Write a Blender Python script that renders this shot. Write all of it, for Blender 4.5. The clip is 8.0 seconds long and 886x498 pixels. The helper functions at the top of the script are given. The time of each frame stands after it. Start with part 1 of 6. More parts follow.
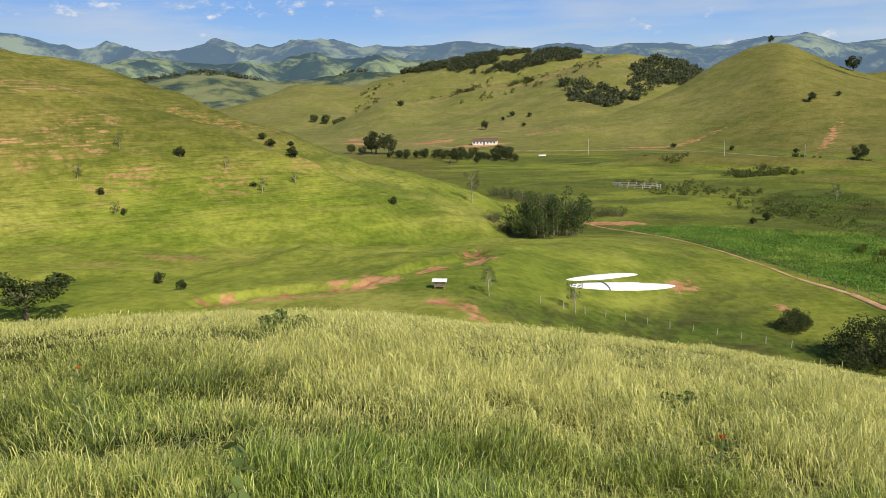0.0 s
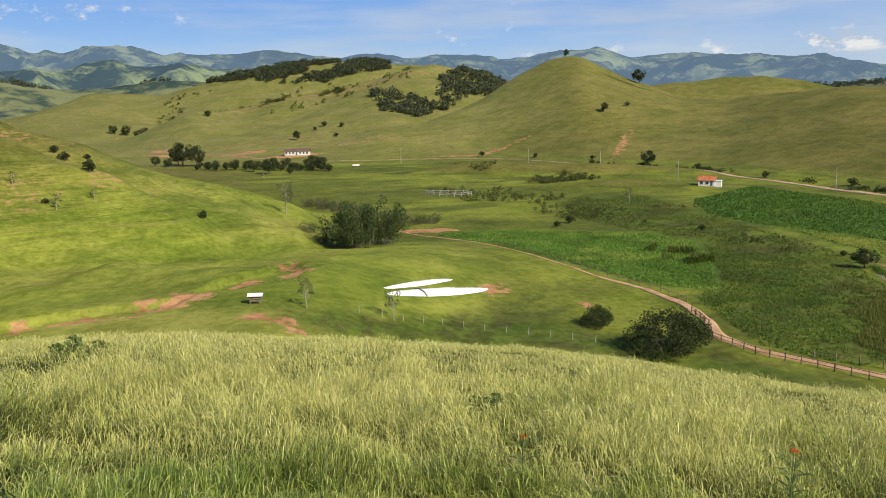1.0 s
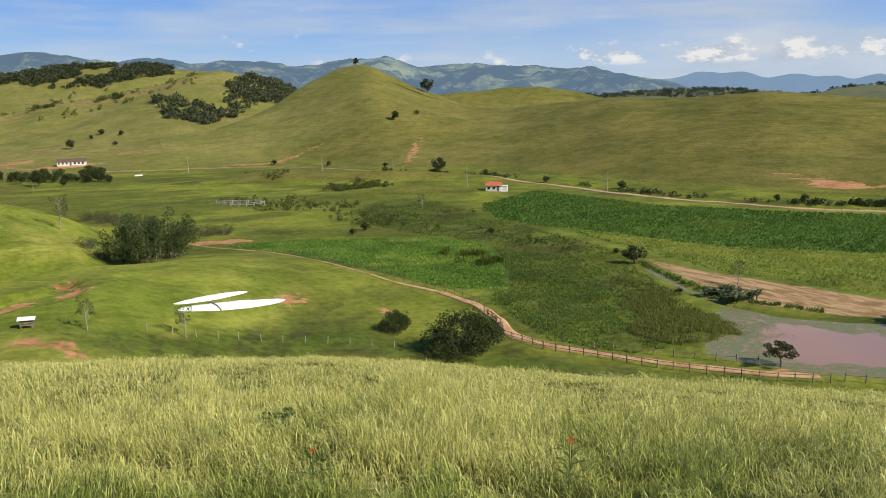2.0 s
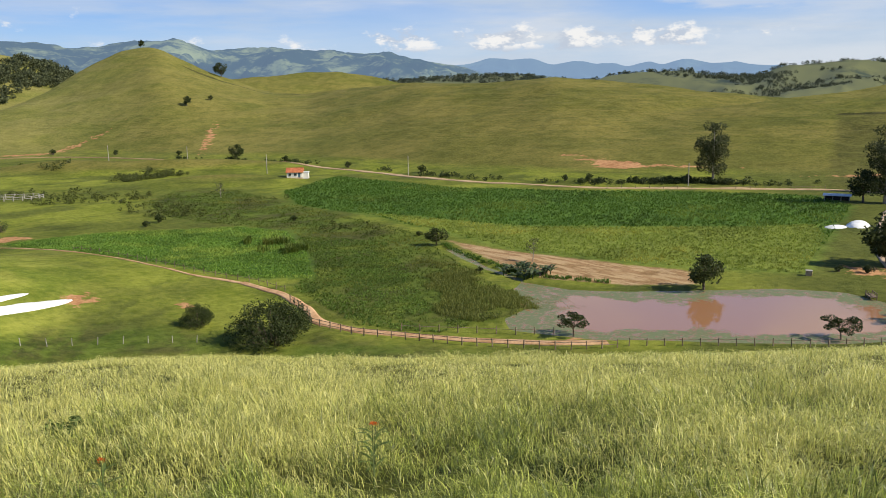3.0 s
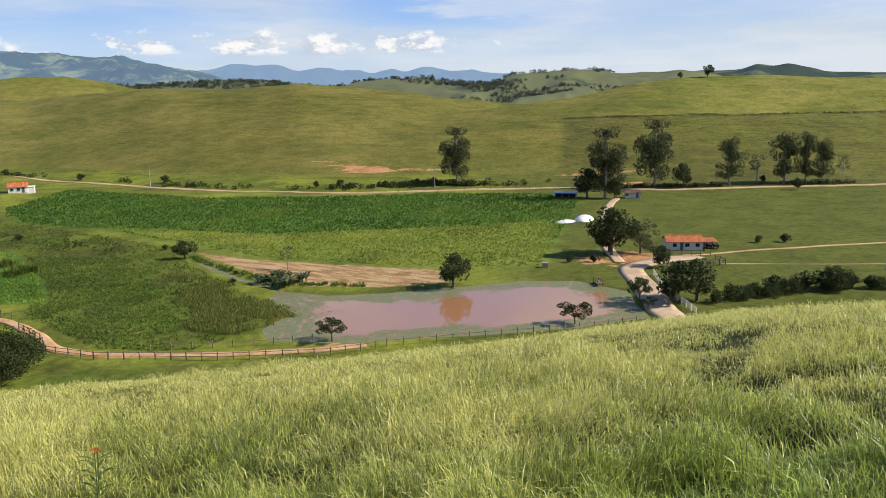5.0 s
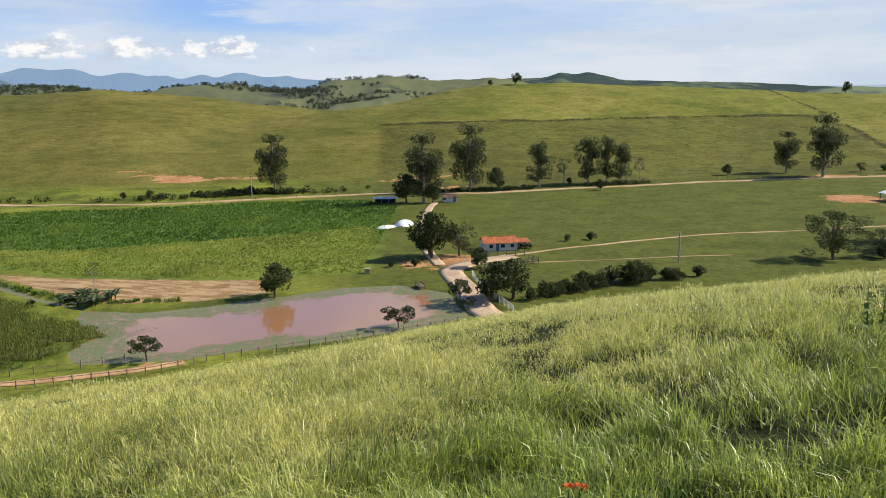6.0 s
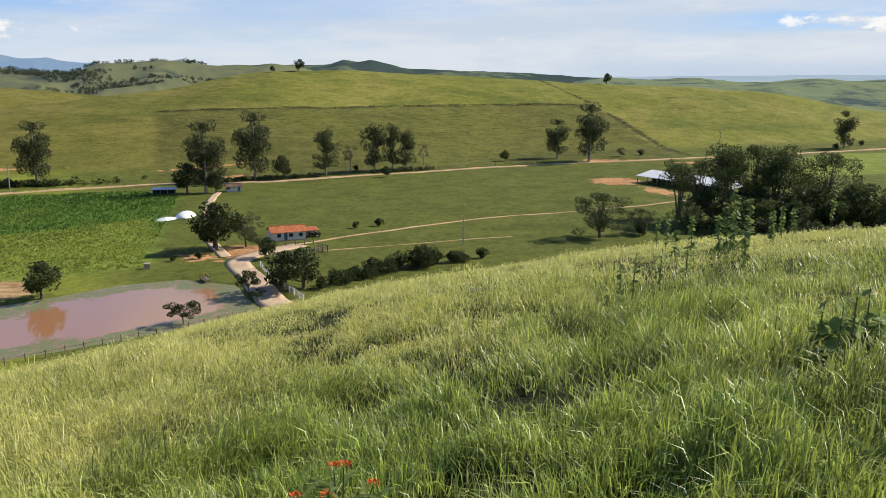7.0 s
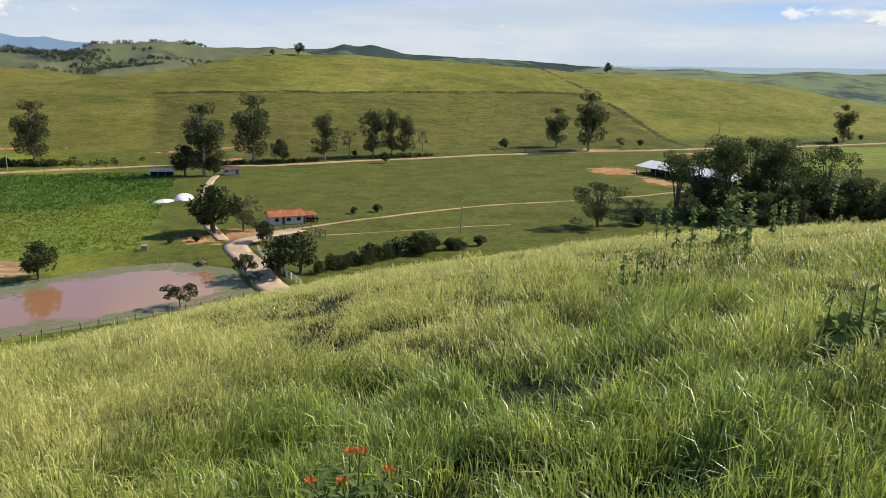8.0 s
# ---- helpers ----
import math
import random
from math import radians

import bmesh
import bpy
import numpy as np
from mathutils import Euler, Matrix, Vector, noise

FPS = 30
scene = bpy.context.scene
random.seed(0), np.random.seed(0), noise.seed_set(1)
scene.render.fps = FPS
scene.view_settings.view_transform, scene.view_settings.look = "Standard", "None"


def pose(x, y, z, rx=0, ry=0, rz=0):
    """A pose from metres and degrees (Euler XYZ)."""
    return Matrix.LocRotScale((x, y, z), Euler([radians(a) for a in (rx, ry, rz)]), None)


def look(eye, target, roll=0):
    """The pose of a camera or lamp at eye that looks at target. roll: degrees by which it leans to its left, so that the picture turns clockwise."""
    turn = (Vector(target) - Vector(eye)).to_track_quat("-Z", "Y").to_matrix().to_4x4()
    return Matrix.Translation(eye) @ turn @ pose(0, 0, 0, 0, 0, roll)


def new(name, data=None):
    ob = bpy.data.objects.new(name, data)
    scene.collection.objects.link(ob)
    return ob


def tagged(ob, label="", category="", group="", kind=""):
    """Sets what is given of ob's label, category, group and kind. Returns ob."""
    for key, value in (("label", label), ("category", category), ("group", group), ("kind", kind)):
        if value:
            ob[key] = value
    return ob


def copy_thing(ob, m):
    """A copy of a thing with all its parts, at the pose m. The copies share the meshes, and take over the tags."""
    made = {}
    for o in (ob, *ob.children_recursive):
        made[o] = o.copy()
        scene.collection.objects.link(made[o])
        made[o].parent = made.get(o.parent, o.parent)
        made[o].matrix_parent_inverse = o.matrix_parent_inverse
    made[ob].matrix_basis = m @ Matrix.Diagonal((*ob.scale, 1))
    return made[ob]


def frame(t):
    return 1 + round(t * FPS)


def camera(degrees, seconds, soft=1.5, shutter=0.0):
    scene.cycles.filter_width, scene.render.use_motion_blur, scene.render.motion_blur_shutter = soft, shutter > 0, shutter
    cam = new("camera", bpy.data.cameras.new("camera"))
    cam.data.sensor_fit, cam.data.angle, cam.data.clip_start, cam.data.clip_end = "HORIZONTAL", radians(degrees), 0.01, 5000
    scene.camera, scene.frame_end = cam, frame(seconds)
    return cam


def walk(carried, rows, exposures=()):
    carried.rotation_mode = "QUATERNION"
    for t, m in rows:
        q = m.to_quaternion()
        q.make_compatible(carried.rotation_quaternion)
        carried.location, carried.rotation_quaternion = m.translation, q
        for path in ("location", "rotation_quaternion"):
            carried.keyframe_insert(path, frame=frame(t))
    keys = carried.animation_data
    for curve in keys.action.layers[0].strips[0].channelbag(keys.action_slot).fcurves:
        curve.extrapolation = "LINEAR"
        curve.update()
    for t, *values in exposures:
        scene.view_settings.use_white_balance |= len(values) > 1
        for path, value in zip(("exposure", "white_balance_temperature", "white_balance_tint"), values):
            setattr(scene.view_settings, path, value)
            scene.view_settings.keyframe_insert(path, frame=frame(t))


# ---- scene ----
cam = camera(56.19, 8.0, soft=0.5)
EYE = 1.6
ROWS = [  # seconds, x, y, height above the first eye, then the turn in degrees
    (0.0, 0.008, 0.006, 0.000, 79.75, 1.22, 0.03),
    (0.5, 0.064, 0.031, 0.000, 79.95, 1.29, -6.90),
    (1.0, 0.134, 0.046, 0.014, 80.15, 1.19, -12.73),
    (1.5, 0.186, 0.044, 0.026, 80.46, 1.03, -18.94),
    (2.0, 0.241, 0.049, 0.024, 80.43, 0.87, -26.84),
    (3.5, 0.316, -0.060, 0.041, 78.85, 0.97, -45.30),
    (4.0, 0.350, -0.115, 0.037, 78.99, 1.10, -48.92),
    (4.5, 0.377, -0.170, 0.029, 79.22, 0.89, -52.60),
    (6.0, 0.397, -0.404, 0.019, 79.70, 0.76, -69.92),
    (6.5, 0.400, -0.478, 0.009, 79.64, 0.48, -76.86),
    (7.0, 0.400, -0.537, -0.002, 78.75, 0.04, -84.48),
    (7.5, 0.382, -0.535, -0.002, 77.99, -0.88, -88.13),
    (8.0, 0.393, -0.450, 0.006, 77.85, -0.97, -84.47),
]
walk(cam, [(t, pose(x, y, EYE + z, rx, ry, rz)) for t, x, y, z, rx, ry, rz in ROWS], exposures=((0.0, 0.16), (2.2, 0.15), (3.5, 0.36), (6.5, 0.39), (8.0, 0.33)))


# ---- the lie of the land ----
def hashed(i, j, seed):
    n = (i * 374761393 + j * 668265263 + seed * 1442695041) & 0xFFFFFFFF
    n = ((n ^ (n >> 13)) * 1274126177) & 0xFFFFFFFF
    return ((n ^ (n >> 16)) & 0xFFFF) / 65535.0


def value_noise(x, y, seed=0):
    xi, yi = np.floor(x).astype(np.int64), np.floor(y).astype(np.int64)
    fx, fy = x - xi, y - yi
    fx, fy = fx * fx * (3 - 2 * fx), fy * fy * (3 - 2 * fy)
    a, b = hashed(xi, yi, seed), hashed(xi + 1, yi, seed)
    c, d = hashed(xi, yi + 1, seed), hashed(xi + 1, yi + 1, seed)
    return (a + (b - a) * fx) * (1 - fy) + (c + (d - c) * fx) * fy


def fbm(x, y, size, octaves=4, seed=0):
    """Rolling noise about 0, with its largest swells that many metres across."""
    total, amp = 0.0, 0.5
    for k in range(octaves):
        s = 2.0 ** k / size
        total = total + amp * (value_noise(x * s + 17.3 * k, y * s - 9.1 * k, seed + k) - 0.5)
        amp *= 0.5
    return total * 2


def ease(v, a, b):
    u = np.clip((v - a) / (b - a), 0, 1)
    return u * u * (3 - 2 * u)


FAN = np.arange(-200.0, 200.01, 0.25)


def curve(az, keys, soft=1.5):
    """A smooth curve through (bearing, value) pairs."""
    k = np.array(keys, float)
    v = np.interp(FAN, k[:, 0], k[:, 1])
    n = int(soft / 0.25)
    ker = np.hanning(2 * n + 3)
    v = np.convolve(np.pad(v, n + 1, mode="edge"), ker / ker.sum(), mode="valid")
    return np.interp(az, FAN, v)


def ridge(az, r, crest, rise, foot, base, back=0.3, full=0.55, soft=1.2):
    """A hill: the distance of its crest line, the degrees by which the crest stands over the eye, its foot's distance."""
    d = curve(az, crest, soft * 2)
    top = EYE + d * np.tan(np.radians(curve(az, rise, soft)))
    f = np.minimum(curve(az, foot, soft * 2), d - 30)
    base = np.minimum(base, top - 1)
    u = np.clip((r - f) / (d - f), 0, 1)
    s = full * u * u * (3 - 2 * u) + (1 - full) * u ** 1.15
    z = base + (top - base) * s
    beyond = np.maximum(r - d, 0)
    z = np.where(r > d, top - back * beyond * beyond / (beyond + 40), z)
    return np.where(r < f, base - 0.2 * (f - r), z)


VALLEY = -34.0
ROAD_LINE = [(-8, 760), (-2, 627), (4, 560), (15, 560), (19, 522), (24, 473), (29, 431), (35, 380), (41, 335), (50, 306), (57, 312), (66, 318), (72, 312), (82, 338), (89, 368), (95, 392), (100.5, 417), (107.5, 466), (112, 515), (118, 590)]
OWN_EDGE = [(-200, 0.03), (-180, 0.03), (-120, 0.10), (-60, 0.19), (-29, 0.2235), (-19, 0.234), (-11, 0.241), (0, 0.264), (8, 0.277), (18, 0.290), (29, 0.308), (41, 0.3195), (50, 0.314), (57, 0.304), (65, 0.288), (77, 0.249), (86, 0.222), (93, 0.2), (98, 0.184), (104, 0.166), (113, 0.146), (125, 0.10), (150, 0.04), (180, 0.03), (200, 0.03)]
GULLY = [(-31, 112), (-21, 114.5), (-12, 119.5), (-3, 126.5), (5, 132.5), (4, 141), (9, 153)]
POND = [(93, 75), (99, 69), (107, 59), (116, 50), (127, 42.5), (141, 51), (145, 62), (140, 71), (130, 78), (118, 88), (112, 97), (111, 108), (114, 123), (119, 135), (122.5, 143), (124.5, 142), (121, 134), (116, 122), (113, 109), (106, 104), (99, 92), (91, 90), (88, 86)]


def polygon_distance(x, y, poly):
    """Metres to the outline of a polygon, negative inside."""
    p = np.array(poly, float)
    best, inside = np.full(np.shape(x), 1e9), np.zeros(np.shape(x), bool)
    for (x0, y0), (x1, y1) in zip(p, np.roll(p, -1, 0)):
        dx, dy = x1 - x0, y1 - y0
        u = np.clip(((x - x0) * dx + (y - y0) * dy) / (dx * dx + dy * dy), 0, 1)
        best = np.minimum(best, np.hypot(x - x0 - u * dx, y - y0 - u * dy))
        cross = (y0 > y) != (y1 > y)
        with np.errstate(divide="ignore", invalid="ignore"):
            inside ^= cross & (x < dx * (y - y0) / (dy if dy else 1e-9) + x0)
    return np.where(inside, -best, best)


def line_distance(x, y, line):
    best = np.full(np.shape(x), 1e9)
    for (x0, y0), (x1, y1) in zip(line, line[1:]):
        dx, dy = x1 - x0, y1 - y0
        u = np.clip(((x - x0) * dx + (y - y0) * dy) / (dx * dx + dy * dy), 0, 1)
        best = np.minimum(best, np.hypot(x - x0 - u * dx, y - y0 - u * dy))
    return best


def bump(x, y, cx, cy, rx, ry, turn, h):
    c, s = np.cos(np.radians(turn)), np.sin(np.radians(turn))
    u, v = (x - cx) * c + (y - cy) * s, -(x - cx) * s + (y - cy) * c
    return h * np.exp(-(u / rx) ** 2 - (v / ry) ** 2)


def own_hill(az, r, x, y):
    e = curve(az, OWN_EDGE, 6)
    z = -(e - 0.0866) * r - 0.0015 * r * r
    return z + ease(r, 4, 14) * 0.22 * fbm(x, y, 7, 3, 5)


def land(x, y):
    """The ground's height at each place."""
    x, y = np.asarray(x, float), np.asarray(y, float)
    r, az = np.hypot(x, y) + 1e-6, np.degrees(np.arctan2(x, y))
    shelf = 9 * ease(az, 17, -2) * ease(r, 232, 160)
    floor = VALLEY + shelf + 0.5 * fbm(x, y, 40, 4, 1) * ease(r, 90, 160)
    floor = floor + bump(x, y, 30, 152, 48, 22, 65, 4.5)
    floor = floor + bump(x, y, 165, 385, 48, 17, -25, 5.5) + bump(x, y, 120, 425, 40, 22, -15, 5) + bump(x, y, 150, 320, 34, 16, -30, 3)
    floor = floor - 1.1 * ease(line_distance(x, y, GULLY) + 7.0 * fbm(x, y, 12, 4, 77), 3.2, 1.2)
    floor = floor + 6 * ease(r, 600, 1200) * ease(az, 0, -15)
    pd = polygon_distance(x, y, POND)
    floor = floor - 0.6 * ease(pd, 2.0, -1.5)
    road = curve(az, ROAD_LINE, 3)
    hills = [
        own_hill(az, r, x, y),
        ridge(az, r, [(-40, 290), (-20, 275), (-10, 262), (0, 250), (6, 240), (20, 225)],
              [(-60, 7), (-40, 6), (-27.4, 4.21), (-24.4, 3.41), (-21.2, 2.38), (-17.9, 1.11), (-14.5, -0.23), (-10.9, -1.62), (-8.7, -2.7), (-5.3, -4.0), (-1.5, -5.1), (2.4, -6.6), (4.4, -7.9), (8, -10), (16, -16)],
              [(-40, 160), (-15, 158), (-5, 165), (4, 195), (15, 205)], -28.5, 0.25, 0.6, 0.8),
        ridge(az, r, [(-40, 238), (-14, 226), (-4, 203), (10, 200)], [(-60, 5.5), (-40, 4.2), (-26, 2.3), (-20, 0.9), (-14.6, -0.9), (-11, -2.75), (-7.4, -4.6), (-3.8, -6.8), (0, -10), (8, -16)],
              [(-40, 160), (-5, 165), (10, 190)], -28.5, 1.3, 0.7, 0.8),
        ridge(az, r, [(0, 640), (8, 690), (11, 710), (20, 800), (28, 760), (38, 660), (48, 610), (57, 600), (63, 600), (72, 620)],
              [(-4, -4.5), (3, -3.2), (8.3, -1.3), (11.3, -0.9), (13.2, -0.25), (15.1, 0.5), (17.1, 1.38), (18.8, 2.15), (19.9, 2.75), (21.3, 3.08), (22.2, 3.0), (23.8, 2.2), (25.9, 1.32), (28.6, 0.45), (31.3, 0.1), (35, 0.34), (38.8, 0.69), (44, 0.58), (47.8, 0.75), (51, 0.5), (54.6, 0.2), (57, -0.2), (62.7, -0.72), (68, -1.6), (75, -4)],
              [(a, d + 12) for a, d in ROAD_LINE], VALLEY, 0.25, 0.4, 0.45),
        ridge(az, r, [(50, 470), (57, 500), (63, 540), (78, 600), (98, 640), (112, 700)],
              [(40, -6), (53, -2.2), (57, -1.45), (62.9, -0.61), (66.7, -0.25), (70.5, 0.45), (74.4, 0.85), (78.1, 0.91), (83.7, 0.63), (89, 0.28), (94, 0.02), (97.6, -0.16), (103.5, -0.42), (106.9, -0.6), (110.1, -1.11), (112.3, -1.5), (120, -2.6), (140, -4)],
              [(a, d + 12) for a, d in ROAD_LINE], VALLEY, 0.25, 0.5, 1.5),
        ridge(az, r, [(-10, 900), (10, 960), (20, 980)],
              [(-20, -2.4), (-12, -2.2), (-7.7, -1.67), (-3.9, 0.0), (-0.1, 0.19), (3.7, 1.04), (7.6, 2.08), (10.6, 3.04), (12.3, 3.0), (13.6, 2.6), (16.6, 1.66), (20, 0.3), (26, -2.2), (34, -4)],
              [(-20, 760), (-8, 700), (0, 610), (8, 600), (14, 640), (20, 700)], VALLEY + 2, 0.22, 0.5, 0.8),
        ridge(az, r, [(-20, 1250), (10, 1250)],
              [(-24, -1.5), (-14.5, 0), (-10, 1.25), (-5.7, 1.0), (-3.1, 1.73), (0, 2.55), (3.8, 3.0), (7.6, 3.05), (11.4, 2.9), (16, 1.2), (20, -0.8), (26, -3)],
              [(-20, 950), (10, 980)], VALLEY + 4, 0.2, 0.5, 1.0),
        ridge(az, r, [(26, 1000), (40, 1050)], [(12, -3.5), (20, -1.4), (26, 0.9), (28.6, 1.23), (30.5, 1.48), (33.6, 1.34), (36.6, 0.8), (40, 0.1), (44, -1.2), (52, -3.5)],
              [(20, 820), (44, 820)], VALLEY, 0.2, 0.5, 0.8),
    ]
    z = floor
    for h in hills:  # a soft join, so that feet run out into the flat
        k = np.where(r < 100, 0.6, np.clip(r / 90, 1.5, 9))
        d = np.clip(0.5 + 0.5 * (z - h) / k, 0, 1)
        z = h * (1 - d) + z * d + k * d * (1 - d) * 0.6
    slope = ease(z, VALLEY + 3, VALLEY + 22) * ease(r, 130, 260)
    z = z + slope * np.clip(r / 500, 0.5, 2.0) * (3.0 * fbm(x, y, 85, 4, 11) - 2.0 * np.abs(fbm(x, y, 120, 3, 18))) + slope * ease(r, 560, 760) * ease(az, 19, 12) * (9 * fbm(x, y, 190, 3, 15) - 9 * np.abs(fbm(x, y, 110, 3, 16)))
    z = z + ease(r, 110, 150) * ease(r, 330, 260) * ease(az, 14, 2) * (3.2 * fbm(x, y, 30, 4, 12) + 4.5 * fbm(x, y, 62, 2, 19) + 1.1 * fbm(x, y, 9, 2, 13) - 0.3)
    return z


# ---- sky, sun, exposure ----
SUN_BEARING, SUN_HEIGHT = 150.0, 36.0


def node_kit(tree):
    def add(kind, **values):
        n = tree.nodes.new(kind)
        for k, v in values.items():
            n.inputs[k.replace("_", " ")].default_value = v
        return n

    def link(a, b):
        tree.links.new(a, b)

    return add, link


def math_node(tree, op, a, b=None, clamp=False):
    n = tree.nodes.new("ShaderNodeMath")
    n.operation, n.use_clamp = op, clamp
    for i, v in enumerate((a, b)):
        if v is None:
            continue
        if isinstance(v, (int, float)):
            n.inputs[i].default_value = v
        else:
            tree.links.new(v, n.inputs[i])
    return n.outputs[0]


def span(tree, v, a, b, smooth=True):
    n = tree.nodes.new("ShaderNodeMapRange")
    n.interpolation_type = "SMOOTHSTEP" if smooth else "LINEAR"
    n.inputs["From Min"].default_value, n.inputs["From Max"].default_value = a, b
    tree.links.new(v, n.inputs["Value"])
    return n.outputs[0]


def mix(tree, fac, a, b):
    n = tree.nodes.new("ShaderNodeMix")
    n.data_type = "RGBA"
    for sock, v in ((n.inputs[0], fac), (n.inputs[6], a), (n.inputs[7], b)):
        if isinstance(v, (int, float)):
            sock.default_value = v
        elif isinstance(v, tuple):
            sock.default_value = (*v, 1) if len(v) == 3 else v
        else:
            tree.links.new(v, sock)
    return n.outputs[2]


def noise_tex(tree, vec, scale, detail=4.0, rough=0.55):
    n = tree.nodes.new("ShaderNodeTexNoise")
    n.inputs["Scale"].default_value, n.inputs["Detail"].default_value, n.inputs["Roughness"].default_value = scale, detail, rough
    if vec is not None:
        tree.links.new(vec, n.inputs["Vector"])
    return n.outputs[0]


def mapped(tree, vec, scale, shift=(0, 0, 0)):
    n = tree.nodes.new("ShaderNodeMapping")
    n.inputs["Scale"].default_value, n.inputs["Location"].default_value = scale, shift
    tree.links.new(vec, n.inputs["Vector"])
    return n.outputs[0]


world = bpy.data.worlds.new("sky")
scene.world = world
world.use_nodes = True
wt = world.node_tree
wt.nodes.clear()
sky = wt.nodes.new("ShaderNodeTexSky")
sky.sky_type, sky.sun_disc = "NISHITA", False
sky.sun_elevation, sky.sun_rotation = radians(SUN_HEIGHT), radians(SUN_BEARING)
sky.air_density, sky.dust_density, sky.ozone_density = 1.0, 0.3, 2.5
way = wt.nodes.new("ShaderNodeTexCoord").outputs["Generated"]
up = wt.nodes.new("ShaderNodeSeparateXYZ")
wt.links.new(way, up.inputs[0])
bearing = math_node(wt, "ARCTAN2", up.outputs["X"], up.outputs["Y"])
dome = wt.nodes.new("ShaderNodeCombineXYZ")  # bearing and height, both in radians near the horizon
wt.links.new(bearing, dome.inputs[0])
wt.links.new(up.outputs["Z"], dome.inputs[1])
dome = dome.outputs[0]


def window_of(v, a, b, c, d):
    """1 between b and c, fading to 0 at a and d."""
    return math_node(wt, "MULTIPLY", span(wt, v, a, b), span(wt, v, d, c))


def times(*values):
    out = values[0]
    for v in values[1:]:
        out = math_node(wt, "MULTIPLY", out, v)
    return out


# thin high cloud: streaks, denser towards the east, torn open in a few places
streak = span(wt, noise_tex(wt, mapped(wt, dome, (2.2, 17, 1), (0.3, 0.1, 0.4)), 1.7, 7, 0.55), 0.38, 0.70)
wisp = noise_tex(wt, mapped(wt, dome, (5, 26, 1), (3.1, 0.7, 0)), 1.0, 7, 0.6)
east = span(wt, bearing, 0.15, 1.15)
veil = math_node(wt, "ADD", math_node(wt, "MULTIPLY", streak, 0.55), math_node(wt, "MULTIPLY", east, 0.62), True)
low = span(wt, up.outputs["Z"], 0.085, 0.02)
veil = math_node(wt, "ADD", veil, math_node(wt, "MULTIPLY", low, 0.30), True)
tear = times(window_of(bearing, 0.80, 0.98, 1.06, 1.16), span(wt, up.outputs["Z"], 0.066, 0.088), span(wt, wisp, 0.66, 0.48))
tear_two = times(span(wt, bearing, 1.70, 1.88), window_of(up.outputs["Z"], 0.052, 0.062, 0.070, 0.082), span(wt, wisp, 0.58, 0.44))
veil = math_node(wt, "MULTIPLY", veil, math_node(wt, "SUBTRACT", 1.0, math_node(wt, "MULTIPLY", math_node(wt, "ADD", tear, tear_two, True), 0.8)))
# fair-weather heaps with level bases
billow = noise_tex(wt, mapped(wt, dome, (1, 1.9, 1), (0.0, 0.2, 0.03)), 22.0, 9, 0.60)
sunward = noise_tex(wt, mapped(wt, dome, (1, 1.9, 1), (0.012, 0.222, 0.03)), 22.0, 9, 0.60)
groups = noise_tex(wt, mapped(wt, dome, (1, 0.6, 1), (0.72, 0.0, 0.0)), 8.0, 3, 0.5)
bank = times(window_of(bearing, 0.25, 0.70, 0.98, 1.14), window_of(up.outputs["Z"], 0.040, 0.050, 0.060, 0.084))
lone = times(span(wt, bearing, 1.80, 1.90), window_of(up.outputs["Z"], 0.050, 0.056, 0.064, 0.084))
upper = times(span(wt, bearing, 0.1, -0.2), window_of(up.outputs["Z"], 0.088, 0.096, 0.106, 0.125))
cover = math_node(wt, "ADD", math_node(wt, "ADD", bank, math_node(wt, "MULTIPLY", lone, 1.1)), math_node(wt, "MULTIPLY", upper, 0.55))
amount = math_node(wt, "ADD", math_node(wt, "MULTIPLY", math_node(wt, "SUBTRACT", groups, 0.5), 0.30), math_node(wt, "MULTIPLY", cover, 0.24))
puffs = span(wt, math_node(wt, "ADD", billow, amount), 0.66, 0.80)
puffs = math_node(wt, "MULTIPLY", puffs, math_node(wt, "MULTIPLY", span(wt, up.outputs["Z"], 0.034, 0.048), span(wt, up.outputs["Z"], 0.6, 0.25)))
deep = mix(wt, span(wt, up.outputs["Z"], 0.02, 0.13), (3.9, 6.2, 9.2), (1.6, 3.9, 9.0))
deep = mix(wt, span(wt, up.outputs["Z"], 0.14, 0.7), deep, (0.35, 0.95, 2.9))
clear = mix(wt, 0.8, sky.outputs[0], deep)
veil = math_node(wt, "MULTIPLY", veil, span(wt, up.outputs["Z"], 0.6, 0.2))
hazed = mix(wt, math_node(wt, "MULTIPLY", veil, 0.9), clear, mix(wt, span(wt, wisp, 0.35, 0.65), (5.6, 6.3, 7.2), (6.9, 7.2, 7.6)))
hazed = mix(wt, math_node(wt, "MULTIPLY", times(span(wt, bearing, 1.55, 1.85), span(wt, up.outputs["Z"], 0.036, 0.012)), 0.6), hazed, (4.3, 5.4, 6.9))
relief = math_node(wt, "SUBTRACT", billow, sunward)
lit = mix(wt, span(wt, relief, -0.05, 0.06), (5.2, 5.8, 6.8), (9.3, 9.1, 8.8))
lit = mix(wt, span(wt, up.outputs["Z"], 0.052, 0.044), lit, (5.3, 5.9, 6.9))
clouded = mix(wt, math_node(wt, "MULTIPLY", puffs, 0.85), hazed, lit)
ground_side = mix(wt, span(wt, up.outputs["Z"], -0.02, 0.0), (1.2, 1.5, 0.7), clouded)
bg = wt.nodes.new("ShaderNodeBackground")
bg.inputs["Strength"].default_value = 0.084
wt.links.new(ground_side, bg.inputs["Color"])
